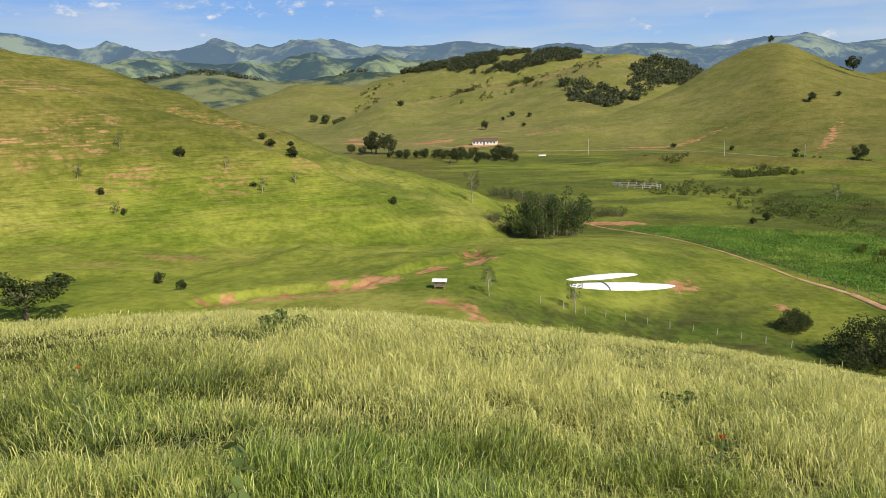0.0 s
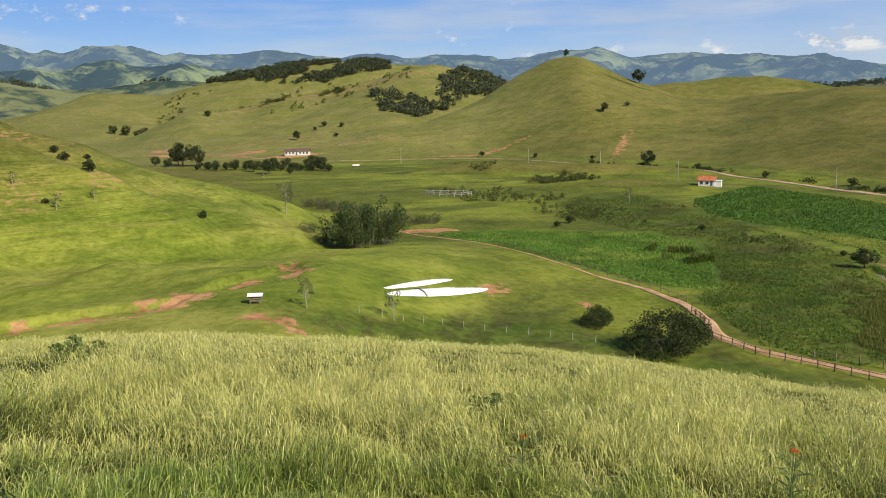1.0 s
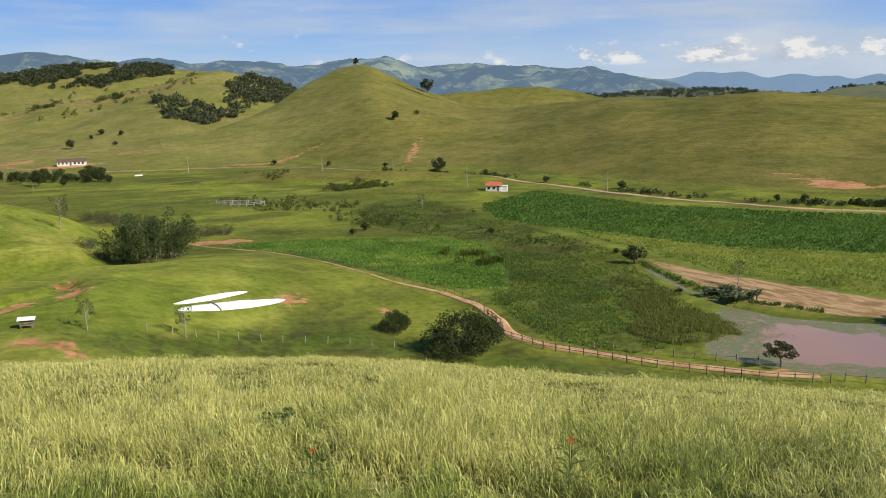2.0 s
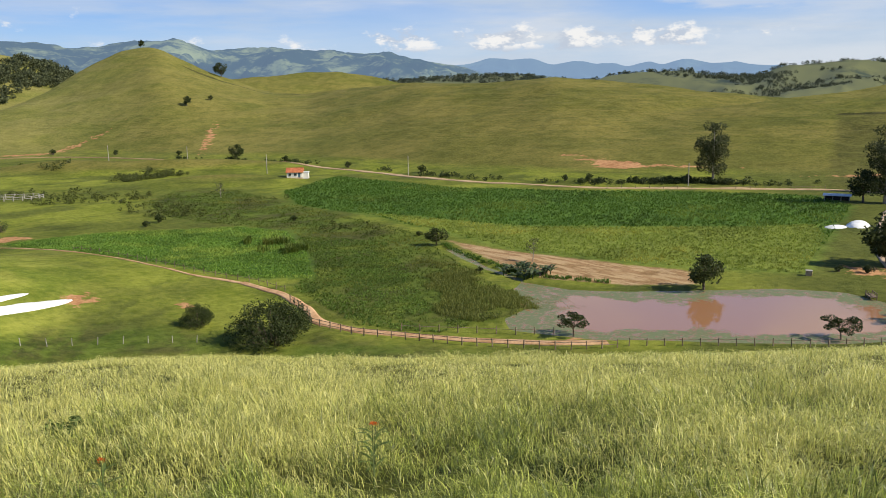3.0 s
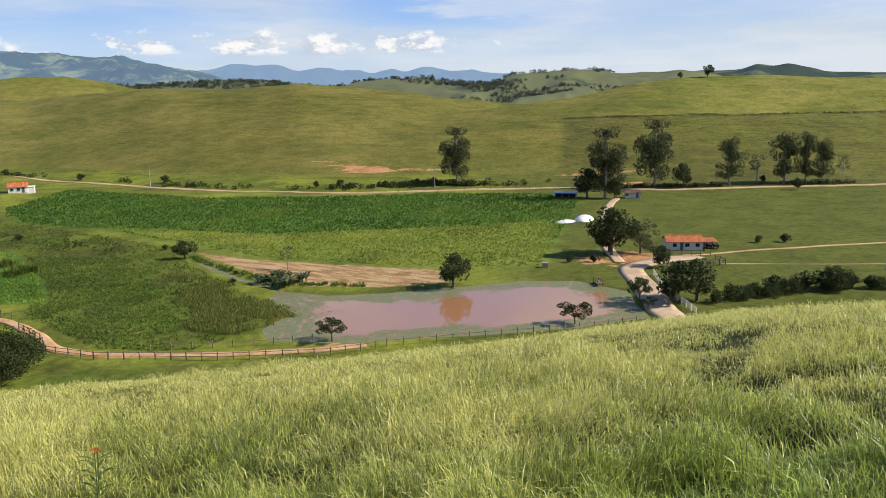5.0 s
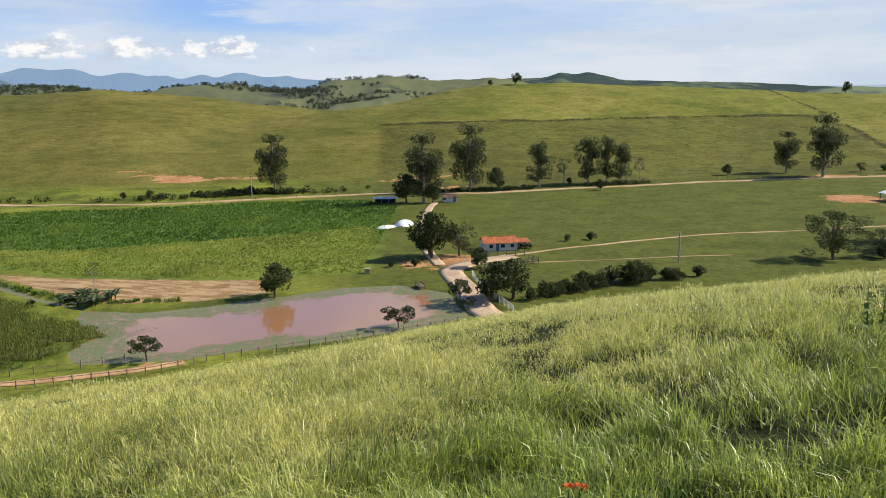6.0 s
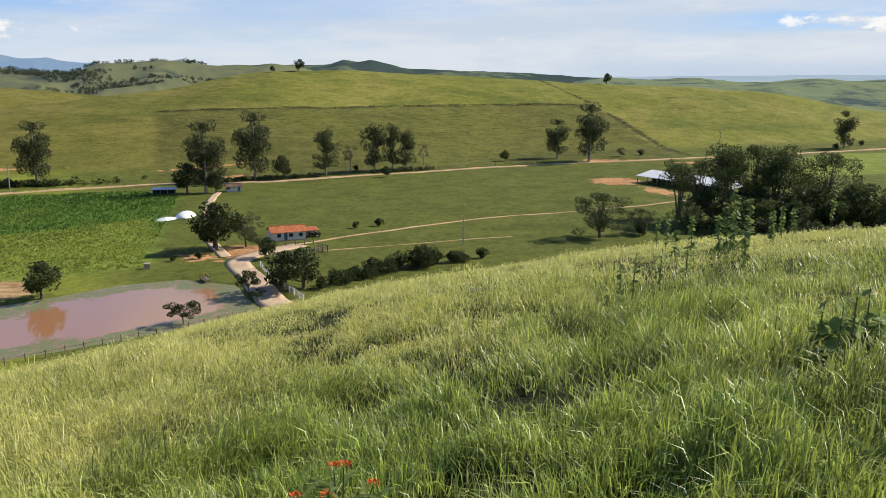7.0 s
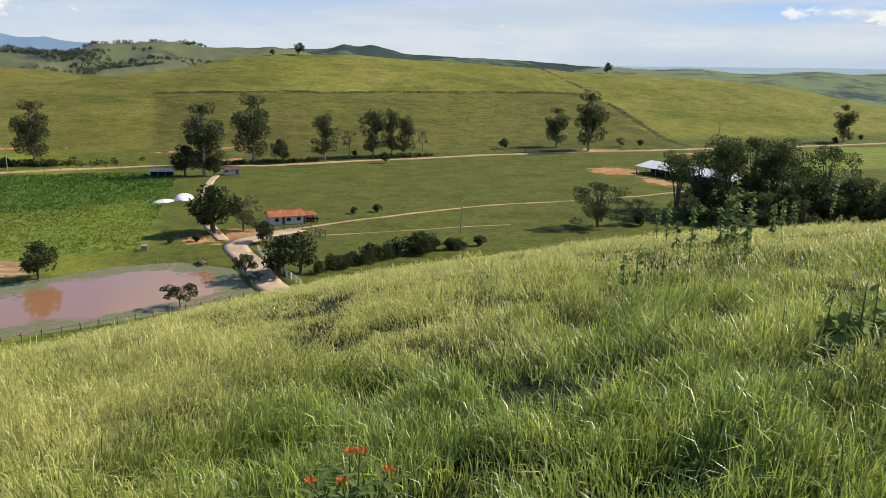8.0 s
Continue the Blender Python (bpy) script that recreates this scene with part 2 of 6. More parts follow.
wt.links.new(bg.outputs[0], wt.nodes.new("ShaderNodeOutputWorld").inputs["Surface"])

sun_data = bpy.data.lights.new("sun", "SUN")
sun_data.energy, sun_data.angle, sun_data.color = 5.0, radians(0.6), (1.0, 0.93, 0.77)
sun = new("sun", sun_data)
sa, se = radians(SUN_BEARING), radians(SUN_HEIGHT)
sun.matrix_world = look((math.sin(sa) * math.cos(se) * 300, math.cos(sa) * math.cos(se) * 300, math.sin(se) * 300), (0, 0, 0))


# ---- materials ----
def material(name, build, rough=0.8, bump=0.0, bump_scale=1.0, spec=0.3):
    """A principled surface; build(tree, place) gives its colour (a socket or a triple) and may give a height for relief."""
    m = bpy.data.materials.new(name)
    m.use_nodes = True
    t = m.node_tree
    b = t.nodes["Principled BSDF"]
    place = t.nodes.new("ShaderNodeTexCoord").outputs["Object"]
    col, height = build(t, place)
    if isinstance(col, tuple):
        b.inputs["Base Color"].default_value = (*col, 1)
    else:
        t.links.new(col, b.inputs["Base Color"])
    b.inputs["Roughness"].default_value = rough
    b.inputs["Specular IOR Level"].default_value = spec
    if height is not None and bump:
        bn = t.nodes.new("ShaderNodeBump")
        bn.inputs["Strength"].default_value, bn.inputs["Distance"].default_value = bump, bump_scale
        t.links.new(height, bn.inputs["Height"])
        t.links.new(bn.outputs[0], b.inputs["Normal"])
    return m


def attr(t, name):
    n = t.nodes.new("ShaderNodeAttribute")
    n.attribute_name = name
    return n.outputs["Fac"]


def two_tone(a, b, size, fine=6.0):
    def build(t, place):
        n1 = noise_tex(t, place, 1.0 / size, 4)
        n2 = noise_tex(t, place, fine / size, 5)
        f = math_node(t, "ADD", math_node(t, "MULTIPLY", n1, 0.6), math_node(t, "MULTIPLY", n2, 0.4))
        return mix(t, span(t, f, 0.36, 0.64), a, b), n2
    return build


def leafy(name, a, b, through_light=0.35, rough=0.6, patch=0.0):
    """Leaves and blades: each island its own shade, some light let through."""
    m = bpy.data.materials.new(name)
    m.use_nodes = True
    t = m.node_tree
    p = t.nodes["Principled BSDF"]
    rnd = t.nodes.new("ShaderNodeNewGeometry").outputs["Random Per Island"]
    tone = t.nodes.new("ShaderNodeObjectInfo").outputs["Random"]
    col = mix(t, rnd, a, b)
    col = mix(t, math_node(t, "MULTIPLY", tone, 0.35), col, tuple(0.6 * v for v in a))
    if patch:  # thin, yellowing and rank stretches within a field
        place = t.nodes.new("ShaderNodeTexCoord").outputs["Object"]
        col = mix(t, span(t, noise_tex(t, place, 1 / patch, 5, 0.6), 0.42, 0.66), col, mix(t, rnd, tuple(0.62 * v for v in a), tuple(0.62 * v for v in b)))
        col = mix(t, math_node(t, "MULTIPLY", span(t, noise_tex(t, mapped(t, place, (1, 1, 1), (40, 9, 0)), 1 / patch, 5, 0.6), 0.5, 0.68), 0.7), col, (b[0] * 1.3, b[1] * 1.0, b[2] * 1.1))
    t.links.new(col, p.inputs["Base Color"])
    p.inputs["Roughness"].default_value, p.inputs["Specular IOR Level"].default_value = rough, 0.25
    tr = t.nodes.new("ShaderNodeBsdfTranslucent")
    t.links.new(col, tr.inputs["Color"])
    mx = t.nodes.new("ShaderNodeMixShader")
    mx.inputs[0].default_value = through_light
    t.links.new(p.outputs[0], mx.inputs[1])
    t.links.new(tr.outputs[0], mx.inputs[2])
    t.links.new(mx.outputs[0], t.nodes["Material Output"].inputs["Surface"])
    return m


def ground_colour(t, place):
    big = noise_tex(t, place, 1 / 60, 5)
    mid = noise_tex(t, place, 1 / 9, 6, 0.65)
    fine = noise_tex(t, place, 1 / 1.6, 6, 0.7)
    wob = math_node(t, "SUBTRACT", noise_tex(t, place, 1 / 4, 6, 0.65), 0.5)
    # cattle terraces and bands of lusher growth, running level along the slopes
    level = noise_tex(t, mapped(t, place, (0.045, 0.045, 0.75)), 1.0, 5, 0.6)
    rut = noise_tex(t, mapped(t, place, (0.16, 0.16, 1.9)), 1.0, 4, 0.6)
    drift = noise_tex(t, mapped(t, place, (0.02, 0.02, 0.12), (7, 3, 1)), 1.0, 4, 0.6)
    mott = math_node(t, "ADD", math_node(t, "MULTIPLY", mid, 0.45), math_node(t, "MULTIPLY", fine, 0.55))
    shade = span(t, mott, 0.36, 0.64)
    pasture = mix(t, shade, (0.084, 0.088, 0.015), (0.165, 0.155, 0.033))
    pasture = mix(t, span(t, big, 0.35, 0.68), pasture, mix(t, shade, (0.128, 0.117, 0.024), (0.239, 0.203, 0.054)))
    pasture = mix(t, math_node(t, "MULTIPLY", span(t, drift, 0.48, 0.68), 0.6), pasture, mix(t, shade, (0.06, 0.075, 0.012), (0.11, 0.115, 0.022)))
    fresh = mix(t, shade, (0.144, 0.178, 0.019), (0.295, 0.316, 0.046))
    fresh = mix(t, span(t, big, 0.4, 0.65), fresh, mix(t, shade, (0.178, 0.188, 0.027), (0.341, 0.329, 0.073)))
    fresh = mix(t, math_node(t, "MULTIPLY", span(t, drift, 0.46, 0.62), 0.9), fresh, mix(t, shade, (0.087, 0.126, 0.012), (0.180, 0.221, 0.027)))
    tuft = span(t, math_node(t, "ADD", math_node(t, "MULTIPLY", mid, 0.5), math_node(t, "MULTIPLY", noise_tex(t, place, 1 / 3.5, 4), 0.5)), 0.4, 0.6)
    own = mix(t, shade, mix(t, tuft, (0.085, 0.105, 0.015), (0.19, 0.18, 0.035)), mix(t, tuft, (0.20, 0.21, 0.04), (0.36, 0.32, 0.09)))
    wild = mix(t, shade, (0.036, 0.042, 0.012), (0.105, 0.092, 0.03))
    valley = mix(t, shade, (0.078, 0.100, 0.012), (0.165, 0.178, 0.030))
    valley = mix(t, span(t, drift, 0.45, 0.6), valley, mix(t, shade, (0.13, 0.16, 0.015), (0.26, 0.275, 0.042)))
    valley = mix(t, math_node(t, "MULTIPLY", span(t, noise_tex(t, mapped(t, place, (0.02, 0.045, 1), (3, 8, 0)), 1.0, 5, 0.6), 0.5, 0.62), 0.7), valley, mix(t, shade, (0.05, 0.062, 0.012), (0.10, 0.115, 0.024)))
    col = mix(t, attr(t, "fresh"), pasture, fresh)
    col = mix(t, math_node(t, "MULTIPLY", attr(t, "wild"), span(t, mid, 0.3, 0.5)), col, wild)
    valley = mix(t, attr(t, "meadow"), valley, mix(t, shade, (0.064, 0.078, 0.013), (0.128, 0.138, 0.028)))
    col = mix(t, attr(t, "flat"), col, valley)
    col = mix(t, math_node(t, "MULTIPLY", attr(t, "dry"), 0.75), col, mix(t, span(t, drift, 0.4, 0.6), mix(t, shade, (0.171, 0.165, 0.048), (0.296, 0.268, 0.085)), mix(t, shade, (0.137, 0.148, 0.034), (0.251, 0.245, 0.063))))
    steps = math_node(t, "MULTIPLY", span(t, level, 0.52, 0.66), attr(t, "steps"))
    col = mix(t, math_node(t, "MULTIPLY", steps, 0.32), col, (0.24, 0.20, 0.06))
    troughs = math_node(t, "MULTIPLY", span(t, level, 0.46, 0.34), attr(t, "steps"))
    col = mix(t, math_node(t, "MULTIPLY", troughs, 0.28), col, (0.06, 0.075, 0.014))
    ledge = math_node(t, "MULTIPLY", span(t, rut, 0.44, 0.33), attr(t, "steps"))
    col = mix(t, math_node(t, "MULTIPLY", ledge, 0.4), col, (0.045, 0.058, 0.012))
    col = mix(t, attr(t, "own"), col, own)
    # thatch, with the shade between tussocks painted in near-black
    col = mix(t, attr(t, "thatch_shade"), col, mix(t, shade, (0.014, 0.020, 0.006), (0.036, 0.042, 0.012)))

    def region(col, name, c, wobble=3.0, soft=0.8, gain=None):
        v = math_node(t, "ADD", attr(t, name), math_node(t, "MULTIPLY", wob, wobble * 2))
        f = span(t, v, soft, -soft)
        return mix(t, f if gain is None else math_node(t, "MULTIPLY", f, gain), col, c)

    rank = span(t, noise_tex(t, mapped(t, place, (0.05, 0.09, 1), (5, 2, 0)), 1.0, 6, 0.65), 0.43, 0.60)
    col = region(col, "marsh", mix(t, rank, mix(t, shade, (0.055, 0.085, 0.010), (0.13, 0.168, 0.026)), mix(t, shade, (0.040, 0.050, 0.011), (0.105, 0.105, 0.028))), 12, 9)
    col = region(col, "crop", mix(t, shade, (0.045, 0.100, 0.013), (0.115, 0.195, 0.030)), 4.0, 2.5)
    col = region(col, "young", mix(t, shade, (0.12, 0.15, 0.022), (0.22, 0.26, 0.045)), 6, 5)
    furrow = noise_tex(t, mapped(t, place, (0.55, 0.16, 1)), 1.0, 4, 0.6)
    col = region(col, "stubble", mix(t, span(t, furrow, 0.42, 0.6), mix(t, shade, (0.22, 0.13, 0.055), (0.36, 0.22, 0.11)), (0.45, 0.31, 0.165)), 2, 0.8)
    worn = mix(t, span(t, drift, 0.42, 0.62), mix(t, shade, (0.054, 0.058, 0.013), (0.112, 0.106, 0.028)), mix(t, shade, (0.088, 0.094, 0.018), (0.165, 0.158, 0.036)))
    worn = mix(t, math_node(t, "MULTIPLY", span(t, rut, 0.47, 0.36), 0.75), worn, (0.040, 0.042, 0.012))
    worn = mix(t, math_node(t, "MULTIPLY", span(t, level, 0.55, 0.68), 0.7), worn, (0.135, 0.135, 0.030))
    col = region(col, "worn", worn, 5.0, 3.0, 0.72)
    col = region(col, "scar", mix(t, shade, (0.31, 0.145, 0.062), (0.54, 0.30, 0.145)), 7.5, 0.45)
    col = region(col, "graze", mix(t, shade, (0.24, 0.145, 0.06), (0.42, 0.25, 0.12)), 10, 2.5, math_node(t, "MULTIPLY", span(t, rut, 0.47, 0.57), span(t, fine, 0.40, 0.54)))
    col = region(col, "bank", mix(t, shade, (0.045, 0.045, 0.016), (0.09, 0.085, 0.025)), 4.5, 0.9)
    relief = math_node(t, "MULTIPLY", math_node(t, "MULTIPLY", math_node(t, "ADD", rut, level), attr(t, "steps")), 1.1)
    return col, math_node(t, "ADD", mott, relief)


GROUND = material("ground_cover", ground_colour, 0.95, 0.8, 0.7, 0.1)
DIRT = material("packed_dirt", two_tone((0.38, 0.21, 0.105), (0.58, 0.37, 0.21), 3.0), 0.95, 0.4, 0.05, 0.1)
ROAD = material("pale_dirt_road", two_tone((0.36, 0.235, 0.13), (0.54, 0.38, 0.23), 4.0), 0.95, 0.3, 0.05, 0.1)
EARTH_ROAD = material("brown_earth_road", two_tone((0.20, 0.14, 0.07), (0.36, 0.25, 0.13), 6.0), 0.95, 0.3, 0.05, 0.1)
CONCRETE = material("dusty_concrete", two_tone((0.42, 0.29, 0.19), (0.56, 0.42, 0.29), 2.5), 0.9, 0.3, 0.02, 0.2)
BARK = material("grey_bark", two_tone((0.09, 0.07, 0.05), (0.22, 0.18, 0.14), 0.5), 0.9, 0.5, 0.03, 0.1)
PALE_BARK = material("pale_bark", two_tone((0.20, 0.17, 0.14), (0.42, 0.37, 0.31), 0.8), 0.85, 0.4, 0.03, 0.1)
WOOD = material("weathered_wood", two_tone((0.14, 0.10, 0.07), (0.30, 0.24, 0.18), 0.4), 0.9, 0.4, 0.01, 0.1)
POST = material("pale_post", two_tone((0.28, 0.26, 0.22), (0.42, 0.39, 0.34), 0.6), 0.85, 0.2, 0.01, 0.2)
WALL = material("limewashed_wall", two_tone((0.66, 0.62, 0.56), (0.80, 0.77, 0.71), 1.2), 0.9, 0.2, 0.01, 0.2)
TILES = material("clay_roof_tiles", two_tone((0.34, 0.10, 0.045), (0.55, 0.20, 0.09), 0.9), 0.85, 0.4, 0.03, 0.15)
OLD_TILES = material("aged_roof_tiles", two_tone((0.10, 0.065, 0.05), (0.20, 0.135, 0.10), 0.9), 0.9, 0.4, 0.03, 0.1)
PAINT_BLUE = material("blue_joinery", two_tone((0.05, 0.09, 0.14), (0.09, 0.14, 0.20), 0.4), 0.5, 0.1, 0.01, 0.4)
SHEET = material("silage_sheet", two_tone((0.74, 0.74, 0.72), (0.85, 0.85, 0.83), 2.0), 0.55, 0.5, 0.12, 0.4)
TYRE = material("sand_bag", two_tone((0.10, 0.10, 0.10), (0.2, 0.2, 0.2), 0.6), 0.8, 0.2, 0.02, 0.2)
METAL = material("metal_sheeting", two_tone((0.66, 0.67, 0.68), (0.80, 0.80, 0.80), 3.0), 0.5, 0.1, 0.02, 0.5)
DARK = material("dark_interior", two_tone((0.02, 0.02, 0.02), (0.045, 0.04, 0.035), 0.6), 0.9)

LEAF_EUC = leafy("eucalyptus_leaves", (0.036, 0.047, 0.018), (0.118, 0.132, 0.050), 0.3)
LEAF_DARK = leafy("dark_leaves", (0.024, 0.038, 0.011), (0.105, 0.125, 0.036), 0.3)
LEAF_BUSH = leafy("bush_leaves", (0.032, 0.046, 0.012), (0.070, 0.092, 0.023), 0.3)
# paler and bluer, the haze of distance put into the leaf colour
LEAF_FAR_HAZE = leafy("hazed_far_leaves", (0.042, 0.055, 0.034), (0.105, 0.122, 0.068), 0.3)
LEAF_OLIVE = leafy("olive_leaves", (0.07, 0.08, 0.03), (0.15, 0.16, 0.07), 0.3)
LEAF_GROVE = leafy("grove_leaves", (0.050, 0.072, 0.020), (0.165, 0.195, 0.060), 0.35)
LEAF_BAMBOO = leafy("bamboo_leaves", (0.035, 0.06, 0.014), (0.10, 0.14, 0.035), 0.3)
LEAF_CROP = leafy("maize_leaves", (0.068, 0.145, 0.018), (0.170, 0.28, 0.040), 0.45, patch=26)
LEAF_YOUNG = leafy("young_maize_leaves", (0.17, 0.23, 0.03), (0.34, 0.40, 0.065), 0.4, patch=20)
LEAF_GREEN = leafy("crop_leaves", (0.125, 0.245, 0.028), (0.33, 0.50, 0.080), 0.45, patch=16)
LEAF_REED = leafy("reed_leaves", (0.085, 0.128, 0.018), (0.205, 0.260, 0.045), 0.45, patch=14)
# dark leaves with their blacks lifted: painted haze over the hill woods
LEAF_WOOD_HAZE = leafy("hazed_woodland_leaves", (0.050, 0.064, 0.030), (0.125, 0.138, 0.062), 0.3)
LEAF_MARSH = leafy("marsh_scrub_leaves", (0.062, 0.080, 0.018), (0.155, 0.170, 0.042), 0.4)
LEAF_RUSH = leafy("rush_leaves", (0.13, 0.15, 0.030), (0.30, 0.32, 0.075), 0.45)
LEAF_HERB = leafy("herb_leaves", (0.085, 0.155, 0.022), (0.235, 0.335, 0.058), 0.45, patch=11)
LEAF_BANANA = leafy("banana_leaves", (0.055, 0.085, 0.034), (0.13, 0.165, 0.070), 0.35, 0.45)


# ---- building helpers ----
def mesh_of(name, verts, faces, mat, smooth=False):
    me = bpy.data.meshes.new(name)
    verts = np.asarray(verts, np.float32)
    if isinstance(faces, np.ndarray):
        n, k = faces.shape
        me.vertices.add(len(verts))
        me.vertices.foreach_set("co", verts.ravel())
        me.loops.add(n * k)
        me.loops.foreach_set("vertex_index", faces.astype(np.int32).ravel())
        me.polygons.add(n)
        me.polygons.foreach_set("loop_start", np.arange(0, n * k, k, dtype=np.int32))
        if smooth:
            me.polygons.foreach_set("use_smooth", np.ones(n, bool))
        me.update(calc_edges=True)
    else:
        me.from_pydata(verts.tolist(), [], faces)
        if smooth:
            me.polygons.foreach_set("use_smooth", np.ones(len(me.polygons), bool))
    me.materials.append(mat)
    return me


def thing(name, label, category, at=(0, 0, 0), turn=0.0, group="", kind=""):
    ob = new(name)
    ob.matrix_world = pose(*at, 0, 0, turn)
    ob.empty_display_size = 0.2
    return tagged(ob, label, category, group, kind)


def part(name, data, material, parent, label=""):
    """One mesh object under a thing or a part; data is a bmesh, a mesh or (verts, faces)."""
    if isinstance(data, bmesh.types.BMesh):
        me = bpy.data.meshes.new(name)
        data.to_mesh(me)
        data.free()
        me.materials.append(material)
    elif isinstance(data, tuple):
        me = mesh_of(name, data[0], data[1], material)
    else:
        me = data
    ob = new(name, me)
    ob.parent = parent
    if label:
        tagged(ob, label)
    return ob


def box(bm, x0, y0, z0, x1, y1, z1, bevel=0.0):
    """Adds a box, its edges eased where bevel is given."""
    r = bmesh.ops.create_cube(bm, size=1.0)
    bmesh.ops.transform(bm, matrix=Matrix.Translation(((x0 + x1) / 2, (y0 + y1) / 2, (z0 + z1) / 2)) @ Matrix.Diagonal((x1 - x0, y1 - y0, z1 - z0, 1)), verts=r["verts"])
    if bevel:
        edges = list({e for v in r["verts"] for e in v.link_edges})
        bmesh.ops.bevel(bm, geom=edges, offset=bevel, segments=1, affect="EDGES")
    return bm


def box_bm(*a, **k):
    return box(bmesh.new(), *a, **k)


def tube(points, radii, sides=7):
    """A tapering limb along points: verts and quads."""
    v, f = [], []
    pts = [Vector(p) for p in points]
    for i, p in enumerate(pts):
        d = (pts[min(i + 1, len(pts) - 1)] - pts[max(i - 1, 0)]).normalized()
        a = d.orthogonal().normalized()
        b = d.cross(a)
        for k in range(sides):
            w = 2 * math.pi * k / sides
            v.append(p + (a * math.cos(w) + b * math.sin(w)) * radii[i])
    for i in range(len(pts) - 1):
        for k in range(sides):
            k2 = (k + 1) % sides
            f.append((i * sides + k, i * sides + k2, (i + 1) * sides + k2, (i + 1) * sides + k))
    f.append(tuple(range((len(pts) - 1) * sides, len(pts) * sides)))
    return v, f


def joined(pieces):
    v, f = [], []
    for pv, pf in pieces:
        n = len(v)
        v.extend(tuple(p) for p in pv)
        f.extend(tuple(i + n for i in q) for q in pf)
    return v, f


def height(x, y):
    return float(land(np.array([x], float), np.array([y], float))[0])


def strip(name, line, width, mat, lift=0.12, step=3.0, label="", category="", ragged=0.15, seed=0):
    """A road or path laid along a line of places, following the ground, with worn edges and a dropped skirt."""
    p = np.array(line, float)
    seg = np.hypot(*np.diff(p, axis=0).T)
    s = np.concatenate([[0], np.cumsum(seg)])
    n = max(int(s[-1] / step), 2)
    q = np.linspace(0, s[-1], n + 1)
    x, y = np.interp(q, s, p[:, 0]), np.interp(q, s, p[:, 1])
    for _ in range(3):
        x[1:-1], y[1:-1] = (x[:-2] + 2 * x[1:-1] + x[2:]) / 4, (y[:-2] + 2 * y[1:-1] + y[2:]) / 4
    dx, dy = np.gradient(x), np.gradient(y)
    d = np.hypot(dx, dy)
    nx, ny = -dy / d, dx / d
    rows = []
    for k, (o, drop) in enumerate(((-0.5, 0.5), (-0.5, 0), (-0.25, -0.02), (0, 0), (0.25, -0.02), (0.5, 0), (0.5, 0.5))):
        w = width * (1 + ragged * 2 * fbm(q + 50 * (k > 3), q * 0 + seed, 7, 3, seed + (k > 3)))
        vx, vy = x + nx * o * w, y + ny * o * w
        rows.append(np.stack([vx, vy, land(vx, vy) + lift - drop], 1))
    v = np.stack(rows, 1)
    m = len(rows)
    idx = np.arange((n + 1) * m).reshape(n + 1, m)
    f = np.stack([idx[:-1, :-1], idx[1:, :-1], idx[1:, 1:], idx[:-1, 1:]], -1).reshape(-1, 4)
    return tagged(new(name, mesh_of(name, v.reshape(-1, 3), f[:, ::-1].copy(), mat, True)), label, category, kind="structure")


# ---- the ground ----
CROP = [(137, 234), (154, 273), (197, 300), (206, 232), (224, 195), (252, 167), (268, 127), (252, 108), (198, 89), (154, 74), (146, 87), (139, 104), (132, 130), (135, 157), (140, 200)]
YOUNG = [(132, 131), (142, 203), (150, 178), (157, 153), (177, 130), (198, 110), (214, 101), (198, 90), (154, 74), (146, 87), (139, 104)]
CROP_NEAR = [(47, 222), (60, 223), (76, 221), (90, 212), (103, 206), (108, 190), (101, 172), (92, 152), (83, 137), (77, 143), (74.5, 145), (71.5, 154), (65, 170), (58, 186), (51, 204)]
RANK_NEAR = [(66, 108), (64, 100), (74, 84), (88, 68), (98, 60), (92, 55), (78, 60), (62, 78), (54, 98)]
RANK_SLOPE = [(2, 108), (12, 111), (20, 117), (30, 123), (40, 126), (49, 119), (54, 109), (46, 106), (34, 112), (22, 108), (10, 101), (3, 101)]
EAST_FIELD = [(335, -112), (358, -165), (400, -210), (462, -215), (446, -153), (400, -128)]
STUBBLE = [(129, 150), (130, 129), (136, 108), (141, 91), (133, 84), (123, 92), (115, 106), (118, 121), (124, 136)]
MARSH = [(76, 131), (72, 112), (82, 92), (92, 93), (104, 107), (112, 125), (122, 146), (132, 170), (135, 210), (140, 250), (144, 290), (125, 303), (104, 280), (96, 240), (98, 222), (106, 200), (100, 184), (88, 160), (80, 134)]
